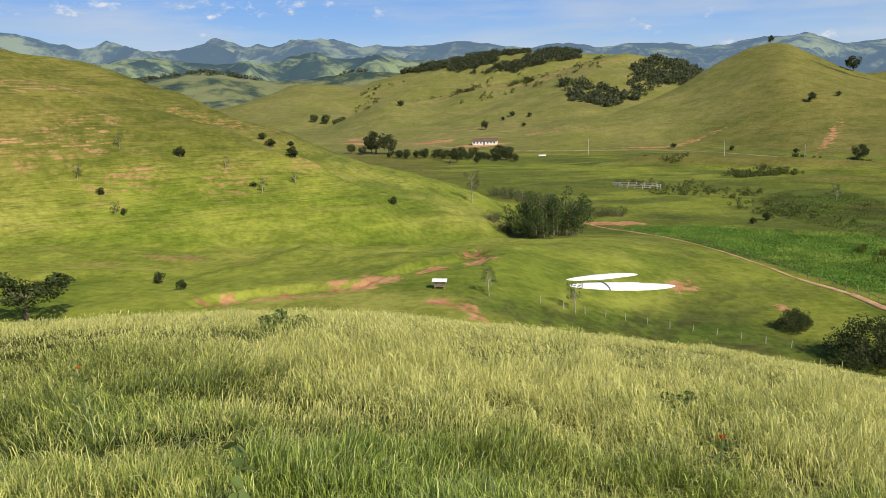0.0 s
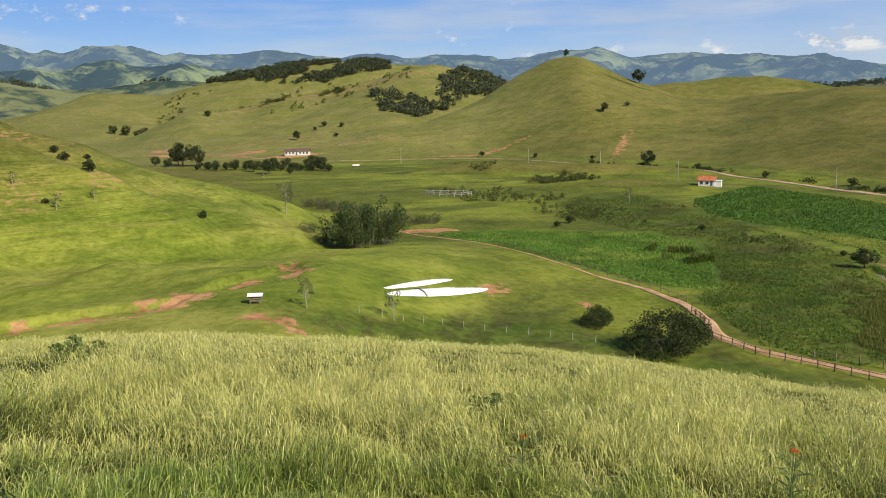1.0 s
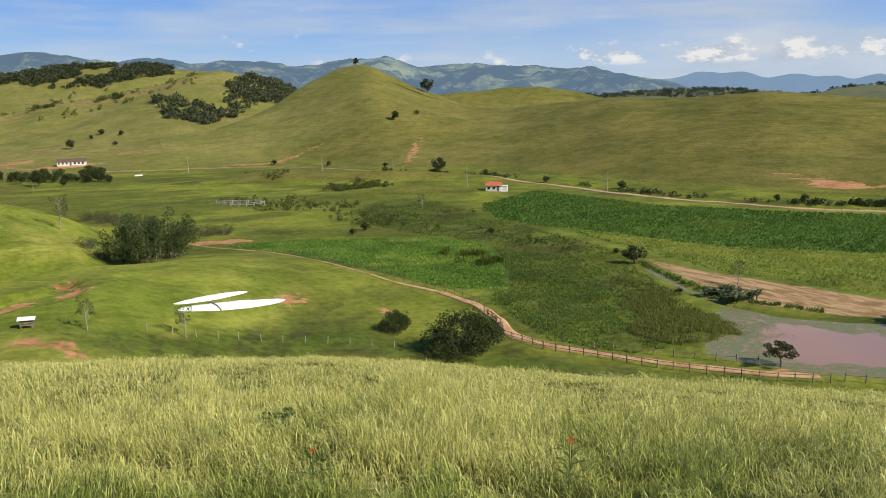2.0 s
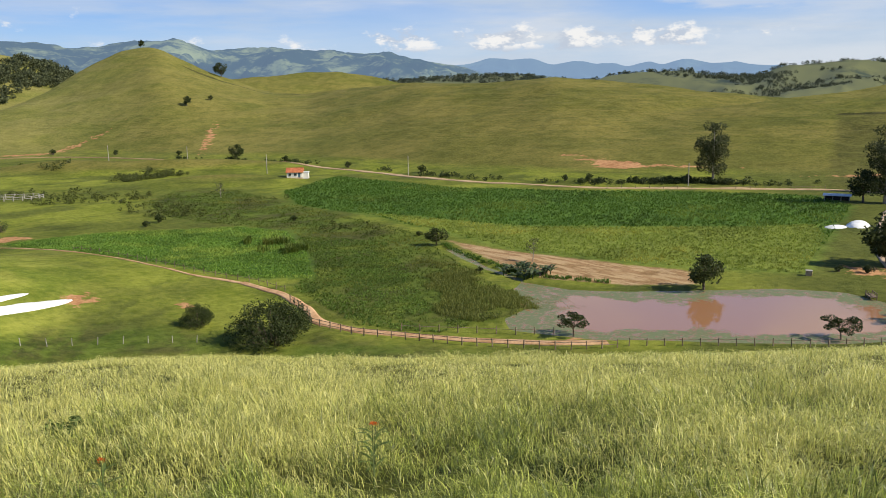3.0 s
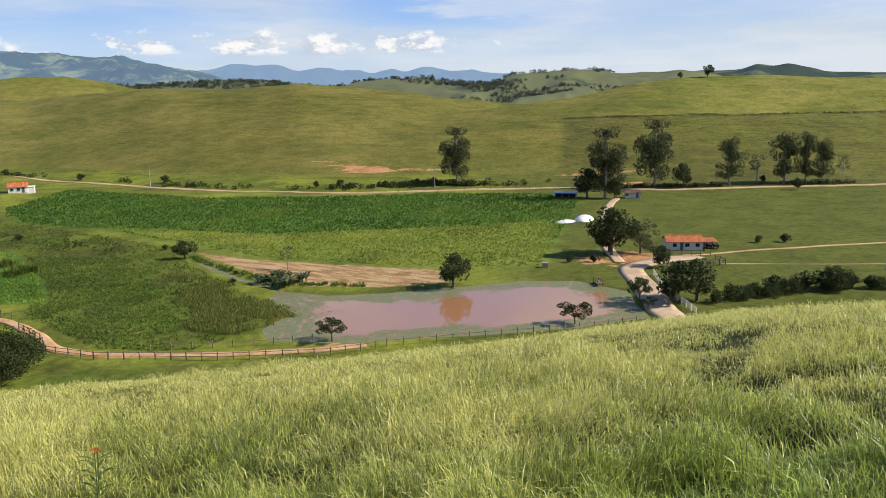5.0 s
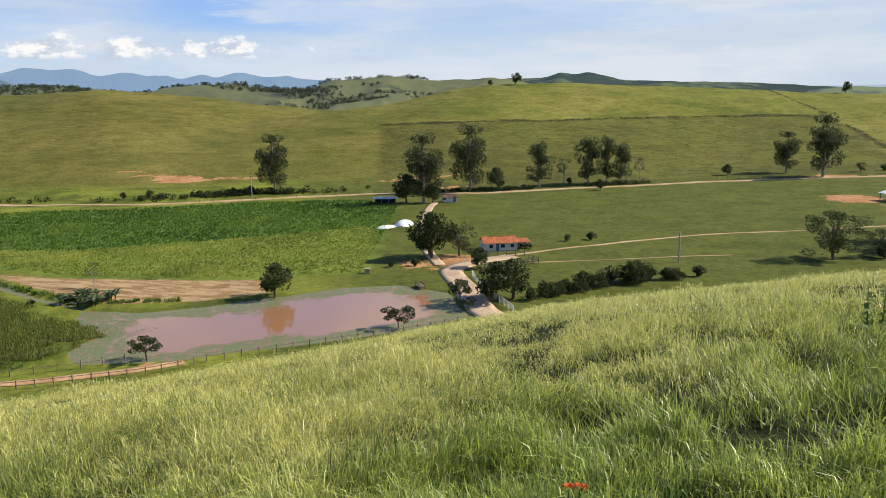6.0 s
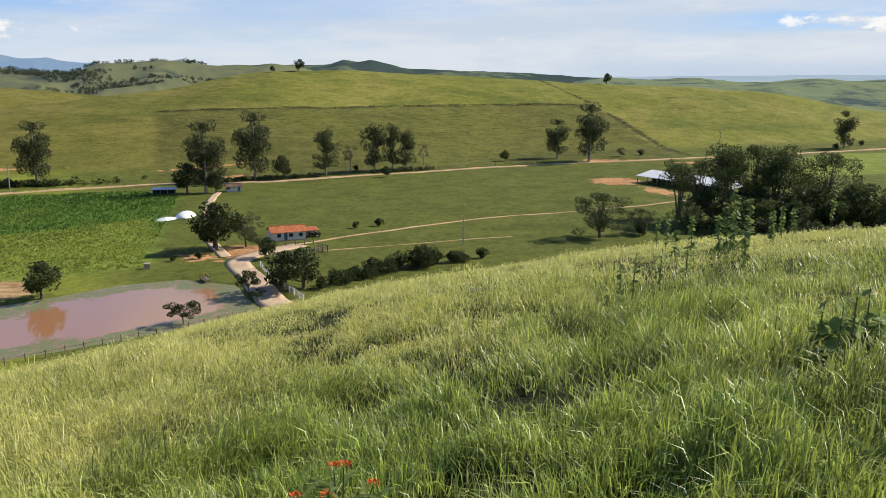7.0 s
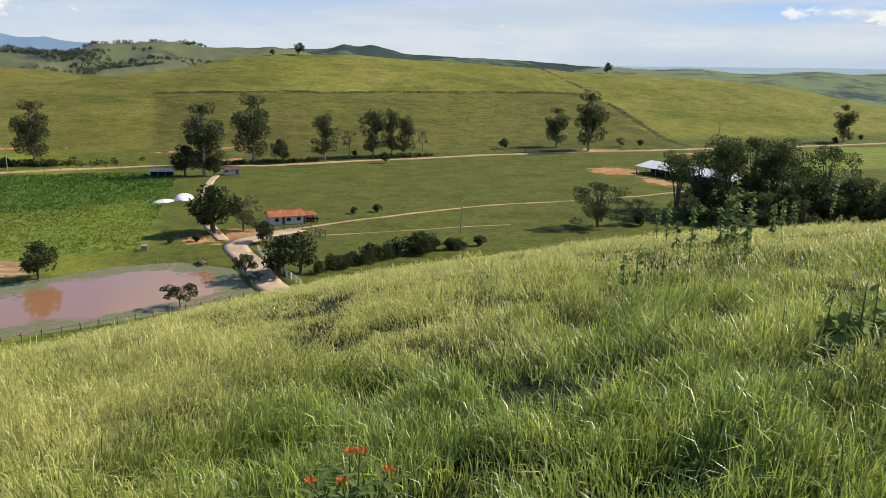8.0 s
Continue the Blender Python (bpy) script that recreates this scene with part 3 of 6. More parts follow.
SCARS = [  # x, y, half-length, half-width, bearing of the length
    (-23, 113.5, 9, 3.0, 75), (-12, 118.8, 6, 3.6, 60), (-2.7, 126, 3.0, 1.8, 40), (5.4, 132, 3.5, 2.2, 30), (9.3, 152, 4.0, 4.0, 100), (3.5, 141, 2.5, 3.0, 10), (1.6, 102.5, 4, 1.8, 120),
    (47, 232, 4, 9, 20), (286, 220, 12, 6.5, 150), (289, 232, 9, 1.6, 160), (292, 246, 7, 1.2, 150), (-8, 640, 20, 8, 60), (-70, 700, 18, 7, 140), (-60, 660, 30, 4, 130),
    (226, 490, 30, 2.2, 32), (163, 560, 24, 2.4, 70), (136, 556, 16, 3, 100), (396, -38, 14, 4, 160), (390, -80, 12, 4, 170), (300, 200, 14, 1.5, 150), (172, 60, 7, 5, 60), (313, -35, 12, 9, 100), (283, -47, 12, 4, 75),
    (92, 77, 3, 1.5, 60), (41, 141, 4, 1.6, 50), (99, 90, 5, 2, 40), (28, 605, 18, 7, 90), (55, 131, 2, 1.5, 20), (309, 109, 6, 3, 150), (330, 128, 20, 2.5, 140), (165, 67, 5, 3, 30),
]
GRAZE = [(-85, 189, 13, 6, 30), (-91, 180, 7, 5, 40), (-70, 182, 9, 5, 30), (-50, 195, 7, 4, 20), (-34, 210, 5, 3, 10), (-49, 148.5, 15, 4, 80), (-66, 247, 14, 5, 60), (-97, 206, 12, 5, 40), (70, 640, 50, 6, 100), (60, 925, 90, 16, 92), (130, 905, 60, 14, 100), (20, 700, 60, 9, 70)]
WORN = [(426, 193), (437, 138), (459, 105), (491, 73), (512, 33), (527, -1), (548, -42), (500, -59), (468, -66), (430, -80), (408, -60), (396, -18), (352, 48), (322, 84), (303, 112), (291, 133)]
BANK_LINES = [[(426, 193), (431, 165), (437, 138), (459, 105), (491, 73), (512, 33), (527, -1), (540, -35)], [(424, -83), (446, -76), (480, -66), (522, -52), (587, -27), (640, -5)], [(300, 690), (345, 640), (372, 625)]]


def ellipses(x, y, items):
    best = np.full(np.shape(x), 60.0)
    for cx, cy, a, b, bearing in items:
        s, c = math.sin(radians(bearing)), math.cos(radians(bearing))
        u, v = (x - cx) * s + (y - cy) * c, (x - cx) * c - (y - cy) * s
        k = np.hypot(u / a, v / b)
        best = np.minimum(best, (k - 1) * b)
    return best


def build_ground():
    az = np.concatenate([np.arange(-36, 122.01, 0.42), np.arange(126, 322, 4.0)])
    r = [0.004]
    while r[-1] < 4700:
        q = r[-1]
        if q < 60:
            d = 0.12 + q * 0.045
        elif q < 100:
            d = 1.2
        elif q < 1000:
            d = min(2 * q * q / (36 * 1468), 3.2)
        elif q < 1500:
            d = 9
        else:
            d = q * 0.04
        r.append(q + d)
    r = np.array(r)
    A, R = np.meshgrid(np.radians(az), r)
    x, y = R * np.sin(A), R * np.cos(A)
    z = land(x, y)
    n, m = x.shape
    idx = np.arange(n * m).reshape(n, m)
    nxt = np.roll(idx, -1, 1)
    f = np.stack([idx[:-1], idx[1:], nxt[1:], nxt[:-1]], -1).reshape(-1, 4)
    f = f[:, ::-1].copy()
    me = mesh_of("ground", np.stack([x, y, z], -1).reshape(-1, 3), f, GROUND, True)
    X, Y, Z = x.ravel(), y.ravel(), z.ravel()
    rr, aa = np.hypot(X, Y), np.degrees(np.arctan2(X, Y))
    own = own_hill(aa, rr, X, Y)
    layers = {
        "thatch_shade": ease(rr, 34, 16) * (0.62 + 0.38 * ease(aa, 45, 85)) * (1 - 0.8 * ease(np.abs(aa - 44), 86, 94) * ease(rr, 1.4, 2.2)),
        "own": ease(Z - own, 2.5, 0.4) * ease(rr, 110, 70),
        "fresh": np.maximum(ease(rr, 330, 260) * ease(aa, 27, 12) * (1 - 0.85 * ease(Z, -23, -3) * ease(aa, 4, -8)), 0.4 * ease(aa, 56, 80) * ease(rr, 330, 480)),
        "steps": ease(rr, 100, 180) * ease(rr, 900, 500) * ease(Z, VALLEY + 3, VALLEY + 12),
        "flat": ease(Z, VALLEY + 3.5, VALLEY + 1.5) * ease(rr, 100, 120) * ease(rr, 700, 520) * ease(aa, -6, 3),
        "dry": ease(rr, 500, 640) * ease(aa, 24, 15) + 0.3 * ease(rr, 430, 520) * ease(aa, 15, 24) * ease(aa, 42, 30),
        "meadow": ease(aa, 57, 66),
        "wild": np.maximum(ease(rr, 985, 1040) * ease(aa, 14, 10), ease(line_distance(X, Y, [(120, 770), (165, 800), (205, 855), (245, 900)]), 60, 25)),
        "marsh": np.minimum(polygon_distance(X, Y, MARSH), 2.2 * np.minimum(polygon_distance(X, Y, RANK_SLOPE), polygon_distance(X, Y, RANK_NEAR))),
        "crop": np.minimum(polygon_distance(X, Y, CROP), polygon_distance(X, Y, CROP_NEAR)),
        "young": np.minimum(polygon_distance(X, Y, YOUNG), polygon_distance(X, Y, EAST_FIELD)),
        "stubble": polygon_distance(X, Y, STUBBLE),
        "scar": ellipses(X, Y, SCARS),
        "graze": ellipses(X, Y, GRAZE),
        "worn": polygon_distance(X, Y, WORN),
        "bank": np.minimum.reduce([line_distance(X, Y, l) for l in BANK_LINES]) - 2.0 + 2.4 * fbm(X, Y, 24, 2, 21),
    }
    for k, v in layers.items():
        me.attributes.new(k, "FLOAT", "POINT").data.foreach_set("value", np.clip(v, -60, 60).astype(np.float32))
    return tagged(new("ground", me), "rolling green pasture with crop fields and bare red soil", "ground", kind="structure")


build_ground()

# the pond: murky brown water with a mat of weed along its shores
def water_surface():
    m = bpy.data.materials.new("murky_water")
    m.use_nodes = True
    t = m.node_tree
    p = t.nodes["Principled BSDF"]
    place = t.nodes.new("ShaderNodeTexCoord").outputs["Object"]
    n = noise_tex(t, place, 1 / 9.0, 6, 0.6)
    speck = noise_tex(t, place, 1.1, 5, 0.7)
    v = math_node(t, "ADD", attr(t, "shore"), math_node(t, "MULTIPLY", math_node(t, "SUBTRACT", n, 0.5), 22))
    v = math_node(t, "ADD", v, math_node(t, "MULTIPLY", math_node(t, "SUBTRACT", speck, 0.5), 5))
    weed = math_node(t, "MULTIPLY", span(t, v, -5.6, -3.6), span(t, speck, 0.34, 0.52))
    mat = mix(t, speck, (0.075, 0.10, 0.040), (0.20, 0.225, 0.11))
    t.links.new(mix(t, weed, (0.33, 0.165, 0.082), mat), p.inputs["Base Color"])
    t.links.new(math_node(t, "ADD", math_node(t, "MULTIPLY", weed, 0.7), 0.06), p.inputs["Roughness"])
    p.inputs["Specular IOR Level"].default_value = 0.34
    bn = t.nodes.new("ShaderNodeBump")
    bn.inputs["Strength"].default_value, bn.inputs["Distance"].default_value = 0.05, 0.02
    t.links.new(speck, bn.inputs["Height"])
    t.links.new(bn.outputs[0], p.inputs["Normal"])
    return m


WATER = water_surface()


def build_pond():
    gx, gy = np.meshgrid(np.arange(82, 150, 1.0), np.arange(38, 148, 1.0))
    d = polygon_distance(gx, gy, POND)
    n, m = gx.shape
    idx = np.arange(n * m).reshape(n, m)
    keep = (np.minimum.reduce([d[:-1, :-1], d[1:, :-1], d[1:, 1:], d[:-1, 1:]]) < 1.5).ravel()
    f = np.stack([idx[:-1, :-1], idx[:-1, 1:], idx[1:, 1:], idx[1:, :-1]], -1).reshape(-1, 4)[keep]
    me = mesh_of("pond_water", np.stack([gx, gy, np.full(gx.shape, VALLEY - 0.18)], -1).reshape(-1, 3), f, WATER)
    me.attributes.new("shore", "FLOAT", "POINT").data.foreach_set("value", np.clip(d, -40, 10).astype(np.float32).ravel())
    tagged(new("pond_water", me), "still muddy brown pond water with floating green weed", "pond", kind="structure")


build_pond()

# roads and paths
def bearing_line(keys, a0, a1, n=60):
    a = np.linspace(a0, a1, n)
    d = curve(a, keys, 3)
    return [(float(q * math.sin(radians(w))), float(q * math.cos(radians(w)))) for w, q in zip(a, d)]


FARM_PATH = [(40, 233), (44, 221), (53, 197), (61, 176), (66, 156), (71, 143), (72, 129), (70, 117), (67, 110), (69, 101), (77, 88), (87, 76), (92, 72)]
YARD = [(126, 36), (130.5, 40.5), (141.5, 46.5), (153, 52.8), (160, 57), (166, 57), (173, 53.5), (180, 49)]
strip("road", bearing_line(ROAD_LINE, -7, 29.6), 3.0, EARTH_ROAD, 0.2, 4, "brown earth road along the foot of the far hills", "road", 0.6, 2)
strip("road", bearing_line(ROAD_LINE, 29.4, 117), 3.6, ROAD, 0.2, 4, "pale dirt road along the foot of the hills", "road", 0.5, 2)
strip("farm_path", FARM_PATH[5:], 1.9, DIRT, 0.12, 1.2, "reddish dirt farm path beside the marsh", "path", 0.35, 3)
strip("field_path", FARM_PATH[:6], 0.8, DIRT, 0.1, 1.5, "narrow worn path along the edge of the crop", "path", 0.7, 4)
strip("farm_yard", YARD, 5.0, CONCRETE, 0.1, 1.5, "dusty concrete farm drive beside the pond", "drive", 0.08, 5)
strip("yard_lane", [(165, 61), (184, 72), (205, 80), (222, 87), (245, 95), (268, 101)], 2.4, CONCRETE, 0.12, 2, "pale dirt lane up to the farm sheds", "lane", 0.2, 6)
strip("pasture_track", [(180, 50), (185.3, 46.4), (205, 28.4), (223.8, 9.3), (234.7, -11.6), (248.4, -35.8), (262, -52)], 1.0, ROAD, 0.08, 2, "worn dirt track across the pasture", "track", 0.6, 7)
strip("side_track", [(173.9, 42.3), (183.3, 25.3), (190.5, 13.7), (196, 2)], 0.5, ROAD, 0.06, 2, "faint cattle track in the pasture grass", "track", 0.8, 8)


# ---- far ranges and woods ----
def hazy(name, meadow, wood, haze, amount, patch=220.0, cut=0.5):
    """Distant land, with the haze of the air mixed in as a blue glow."""
    m = bpy.data.materials.new(name)
    m.use_nodes = True
    t = m.node_tree
    p = t.nodes["Principled BSDF"]
    place = t.nodes.new("ShaderNodeTexCoord").outputs["Object"]
    n = noise_tex(t, mapped(t, place, (1, 1, 1.6)), 1 / patch, 6, 0.62)
    grain = noise_tex(t, place, 1 / 25, 5, 0.65)
    f = math_node(t, "ADD", math_node(t, "MULTIPLY", n, 0.75), math_node(t, "MULTIPLY", grain, 0.25))
    col = mix(t, span(t, f, cut - 0.07, cut + 0.07), meadow, mix(t, grain, tuple(0.6 * v for v in wood), wood))
    t.links.new(col, p.inputs["Base Color"])
    p.inputs["Roughness"].default_value, p.inputs["Specular IOR Level"].default_value = 1.0, 0.0
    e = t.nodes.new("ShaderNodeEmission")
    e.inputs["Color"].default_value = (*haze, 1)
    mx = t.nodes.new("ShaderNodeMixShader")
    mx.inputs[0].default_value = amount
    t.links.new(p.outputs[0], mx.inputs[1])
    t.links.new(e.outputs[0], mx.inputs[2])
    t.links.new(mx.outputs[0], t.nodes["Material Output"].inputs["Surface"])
    return m


def range_height(az, u, crest, rise, depth, rough, seed):
    """Height over a far range: u runs from its foot (0) to its crest (1) and beyond."""
    d = curve(az, crest, 2)
    top = EYE + d * np.tan(np.radians(curve(az, rise, 0.5)))
    r = d * (1 - depth * (1 - u))
    x, y = r * np.sin(np.radians(az)), r * np.cos(np.radians(az))
    s = np.where(u < 1, 0.4 * u + 0.6 * u * u * (3 - 2 * u), 1 - (u - 1) * 1.2)
    gully = 1 - np.abs(fbm(x, y, d * 0.13, 5, seed)) * 2.2
    z = VALLEY + (top - VALLEY) * s
    z = z + rough * (top - VALLEY) * (gully - 0.75) * np.clip(1.15 - u, 0, 1) * np.clip(u * 3, 0, 1)
    z = z + (top - VALLEY) * 0.05 * fbm(x, y, d * 0.022, 4, seed + 7)
    return x, y, z


def far_range(name, label, crest, rise, depth, mat, rough=0.5, seed=0, step=0.18, rows=28):
    az, u = np.meshgrid(np.arange(rise[0][0], rise[-1][0], step), np.concatenate([np.linspace(0, 1, rows), [1.04, 1.1, 1.25]]))
    x, y, z = range_height(az, u, crest, rise, depth, rough, seed)
    n, m = x.shape
    idx = np.arange(n * m).reshape(n, m)
    f = np.stack([idx[:-1, :-1], idx[:-1, 1:], idx[1:, 1:], idx[1:, :-1]], -1).reshape(-1, 4)
    return tagged(new(name, mesh_of(name, np.stack([x, y, z], -1).reshape(-1, 3), f, mat, True)), label, "hills", kind="structure")


# haze colour that the far ranges give off
HAZE_GLOW = (0.25, 0.37, 0.56)
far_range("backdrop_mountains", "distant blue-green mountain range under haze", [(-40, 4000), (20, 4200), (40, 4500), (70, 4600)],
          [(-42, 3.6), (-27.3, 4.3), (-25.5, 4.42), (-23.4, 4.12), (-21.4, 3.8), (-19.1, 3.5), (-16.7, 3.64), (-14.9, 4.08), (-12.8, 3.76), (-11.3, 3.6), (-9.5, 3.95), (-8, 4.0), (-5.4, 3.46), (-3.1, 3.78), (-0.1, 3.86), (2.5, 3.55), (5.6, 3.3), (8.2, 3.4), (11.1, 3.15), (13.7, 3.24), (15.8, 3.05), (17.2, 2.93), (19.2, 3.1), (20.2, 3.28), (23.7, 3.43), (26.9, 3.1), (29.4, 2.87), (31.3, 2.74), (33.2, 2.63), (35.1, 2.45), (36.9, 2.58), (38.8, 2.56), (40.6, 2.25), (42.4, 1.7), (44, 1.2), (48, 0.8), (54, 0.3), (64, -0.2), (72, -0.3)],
          0.4, hazy("hazy_mountains", (0.22, 0.25, 0.11), (0.018, 0.038, 0.024), HAZE_GLOW, 0.40, 210, 0.47), 1.0, 3)
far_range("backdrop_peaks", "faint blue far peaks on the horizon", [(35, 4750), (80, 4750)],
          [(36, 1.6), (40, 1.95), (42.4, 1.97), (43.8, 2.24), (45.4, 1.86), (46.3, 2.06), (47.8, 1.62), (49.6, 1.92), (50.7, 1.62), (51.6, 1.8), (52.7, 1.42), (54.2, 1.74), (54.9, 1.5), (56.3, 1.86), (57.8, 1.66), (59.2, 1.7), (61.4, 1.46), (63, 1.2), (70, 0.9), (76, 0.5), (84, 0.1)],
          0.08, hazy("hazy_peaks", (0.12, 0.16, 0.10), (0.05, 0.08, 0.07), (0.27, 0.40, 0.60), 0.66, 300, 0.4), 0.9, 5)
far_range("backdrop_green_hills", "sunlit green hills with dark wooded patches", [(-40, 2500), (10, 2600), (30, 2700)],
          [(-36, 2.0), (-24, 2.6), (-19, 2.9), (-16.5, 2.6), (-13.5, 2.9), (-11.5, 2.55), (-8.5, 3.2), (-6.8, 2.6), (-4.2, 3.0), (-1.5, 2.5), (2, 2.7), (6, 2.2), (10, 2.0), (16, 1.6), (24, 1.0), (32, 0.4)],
          0.4, hazy("hazy_green_hills", (0.23, 0.27, 0.10), (0.02, 0.042, 0.02), HAZE_GLOW, 0.2, 150, 0.49), 1.0, 9)
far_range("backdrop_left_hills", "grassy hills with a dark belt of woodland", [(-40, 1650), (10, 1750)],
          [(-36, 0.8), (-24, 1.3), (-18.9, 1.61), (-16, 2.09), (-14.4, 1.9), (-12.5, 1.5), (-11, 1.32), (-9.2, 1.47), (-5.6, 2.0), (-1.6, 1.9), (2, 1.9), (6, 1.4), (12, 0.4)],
          0.3, hazy("hazy_left_hills", (0.185, 0.19, 0.06), (0.028, 0.05, 0.018), HAZE_GLOW, 0.1, 130, 0.53), 0.4, 13)
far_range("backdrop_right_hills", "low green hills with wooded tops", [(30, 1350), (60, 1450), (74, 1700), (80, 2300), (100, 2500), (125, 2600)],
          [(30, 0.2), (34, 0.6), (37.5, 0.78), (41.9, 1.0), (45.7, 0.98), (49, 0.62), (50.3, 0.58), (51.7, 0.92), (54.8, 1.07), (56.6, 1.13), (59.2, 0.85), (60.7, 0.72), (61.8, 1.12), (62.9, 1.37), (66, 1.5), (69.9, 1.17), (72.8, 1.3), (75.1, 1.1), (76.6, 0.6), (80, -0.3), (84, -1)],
          0.3, hazy("hazy_right_hills", (0.125, 0.128, 0.042), (0.045, 0.058, 0.026), HAZE_GLOW, 0.09, 110, 0.6), 0.5, 17)
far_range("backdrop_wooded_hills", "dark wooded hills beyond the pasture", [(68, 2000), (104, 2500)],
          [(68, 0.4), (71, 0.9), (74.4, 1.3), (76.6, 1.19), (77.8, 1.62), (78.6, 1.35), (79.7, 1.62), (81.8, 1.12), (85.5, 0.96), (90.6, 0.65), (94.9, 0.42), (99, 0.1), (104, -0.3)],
          0.3, hazy("hazy_woods", (0.11, 0.13, 0.05), (0.036, 0.052, 0.026), HAZE_GLOW, 0.09, 110, 0.42), 0.5, 23)
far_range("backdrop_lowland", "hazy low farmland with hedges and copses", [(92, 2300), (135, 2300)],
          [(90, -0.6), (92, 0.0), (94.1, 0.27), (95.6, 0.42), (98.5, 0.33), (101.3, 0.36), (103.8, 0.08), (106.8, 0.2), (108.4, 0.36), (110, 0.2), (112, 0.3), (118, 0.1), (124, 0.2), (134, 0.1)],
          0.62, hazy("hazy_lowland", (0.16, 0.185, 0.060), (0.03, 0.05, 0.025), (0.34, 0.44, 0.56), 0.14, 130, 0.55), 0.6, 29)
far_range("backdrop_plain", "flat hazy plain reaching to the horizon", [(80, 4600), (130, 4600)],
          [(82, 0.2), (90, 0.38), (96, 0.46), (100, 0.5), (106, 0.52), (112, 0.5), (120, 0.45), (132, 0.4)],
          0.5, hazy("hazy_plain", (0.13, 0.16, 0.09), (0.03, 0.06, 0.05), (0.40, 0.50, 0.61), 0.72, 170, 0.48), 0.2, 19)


def woods(name, label, places, size, mat, seed, cards=26, leaf=0.42):
    """Many tree crowns too far off to count, one mass."""
    rng = np.random.default_rng(seed)
    p = np.array(places)
    n = len(p)
    s = size * rng.uniform(0.45, 1.4, n)
    d = rng.normal(size=(n, cards, 3))
    d /= np.linalg.norm(d, axis=2)[..., None]
    q = p[:, None] + d * s[:, None, None] * np.array([1, 1, 0.9]) * rng.uniform(0.5, 1.05, (n, cards, 1)) + np.array([0, 0, 0.7]) * s[:, None, None]
    q = q.reshape(-1, 3)
    a = rng.normal(size=q.shape)
    a /= np.linalg.norm(a, axis=1)[:, None]
    b = np.cross(a, rng.normal(size=q.shape))
    b /= np.linalg.norm(b, axis=1)[:, None]
    w = np.repeat(s, cards)[:, None] * leaf * rng.uniform(0.7, 1.3, (len(q), 1))
    v = np.stack([q - a * w, q - b * w * 0.7, q + a * w, q + b * w * 0.7], 1).reshape(-1, 3)
    i = np.arange(len(q))[:, None] * 4
    f = np.concatenate([i + [0, 1, 2], i + [0, 2, 3]], 0)
    return tagged(new(name, mesh_of(name, v, f, mat)), label, "woodland", kind="stuff")


def wood_places(seed, n, az, r, rule=None):
    rng = np.random.default_rng(seed)
    a, d = rng.uniform(*az, n), rng.uniform(*r, n)
    x, y = d * np.sin(np.radians(a)), d * np.cos(np.radians(a))
    z = land(x, y)
    k = np.ones(n, bool) if rule is None else rule(a, d, x, y, z)
    return np.stack([x, y, z], 1)[k]


def wood_in(seed, n, poly, cut=-0.2, patch=30.0, ragged=30.0):
    g = np.random.default_rng(seed)
    p = np.array(poly, float)
    x, y = g.uniform(p[:, 0].min(), p[:, 0].max(), n), g.uniform(p[:, 1].min(), p[:, 1].max(), n)
    d = polygon_distance(x, y, poly)
    k = (d + ragged * fbm(x, y, patch * 2, 3, seed + 90) < 0) & (fbm(x, y, patch, 3, seed + 50) > cut)
    return np.stack([x[k], y[k], land(x[k], y[k])], 1)


def rise_of(d, z):
    return np.degrees(np.arctan2(z - EYE, d))


woods("ravine_wood", "dark woodland filling a ravine between hills", wood_in(1, 1500, [(116, 838), (117, 772), (145, 742), (176, 776), (215, 815), (262, 850), (282, 915), (268, 950), (230, 930), (196, 855), (168, 822), (138, 815)], -0.26, 34, 16), 3.3, LEAF_WOOD_HAZE, 61, 70, 0.24)
woods("ridge_wood", "dark woodland along a hill's crest", wood_places(2, 2600, (-3.2, 9.2), (1090, 1256), lambda a, d, x, y, z: (rise_of(d, z) > np.interp(a, [-3.2, 0, 4, 9], [1.35, 1.7, 1.75, 2.1]) + 0.9 * fbm(x, y, 90, 3, 59)) & (fbm(x, y, 48, 3, 52) > -0.14)), 3.6, LEAF_WOOD_HAZE, 62, 52, 0.26)
woods("scrub_band", "brown-green scrub along the hilltop", wood_in(3, 900, [(124, 933), (150, 950), (178, 935), (169, 900), (131, 897), (84, 916), (35, 920), (4, 912), (10, 935), (70, 940)], 0.08), 2.4, LEAF_MARSH, 63, 40, 0.24)
woods("scrub_band", "scattered scrub on the lower ridge", wood_places(3, 1500, (-6, 11), (860, 1200), lambda a, d, x, y, z: fbm(x, y, 34, 3, 57) > 0.2), 1.8, LEAF_MARSH, 67, 40, 0.26)
woods("hollow_wood", "dark copse in a hollow below the ridge", wood_in(4, 500, [(-78, 1100), (-20, 1085), (20, 1060), (-10, 1030), (-60, 1060)], -0.1), 4.0, LEAF_WOOD_HAZE, 64, 50, 0.26)
woods("mound_scrub", "low dark scrub on the valley mounds", wood_in(7, 700, [(116, 338), (122, 392), (138, 392), (158, 376), (153, 360), (132, 352), (124, 330)], -0.02, 12, 12), 1.0, LEAF_MARSH, 68, 34, 0.26)
woods("mound_scrub", "low dark scrub in a damp hollow", wood_in(8, 260, [(112, 478), (132, 476), (136, 414), (108, 398)], 0.05, 14), 1.1, LEAF_MARSH, 69, 34, 0.26)
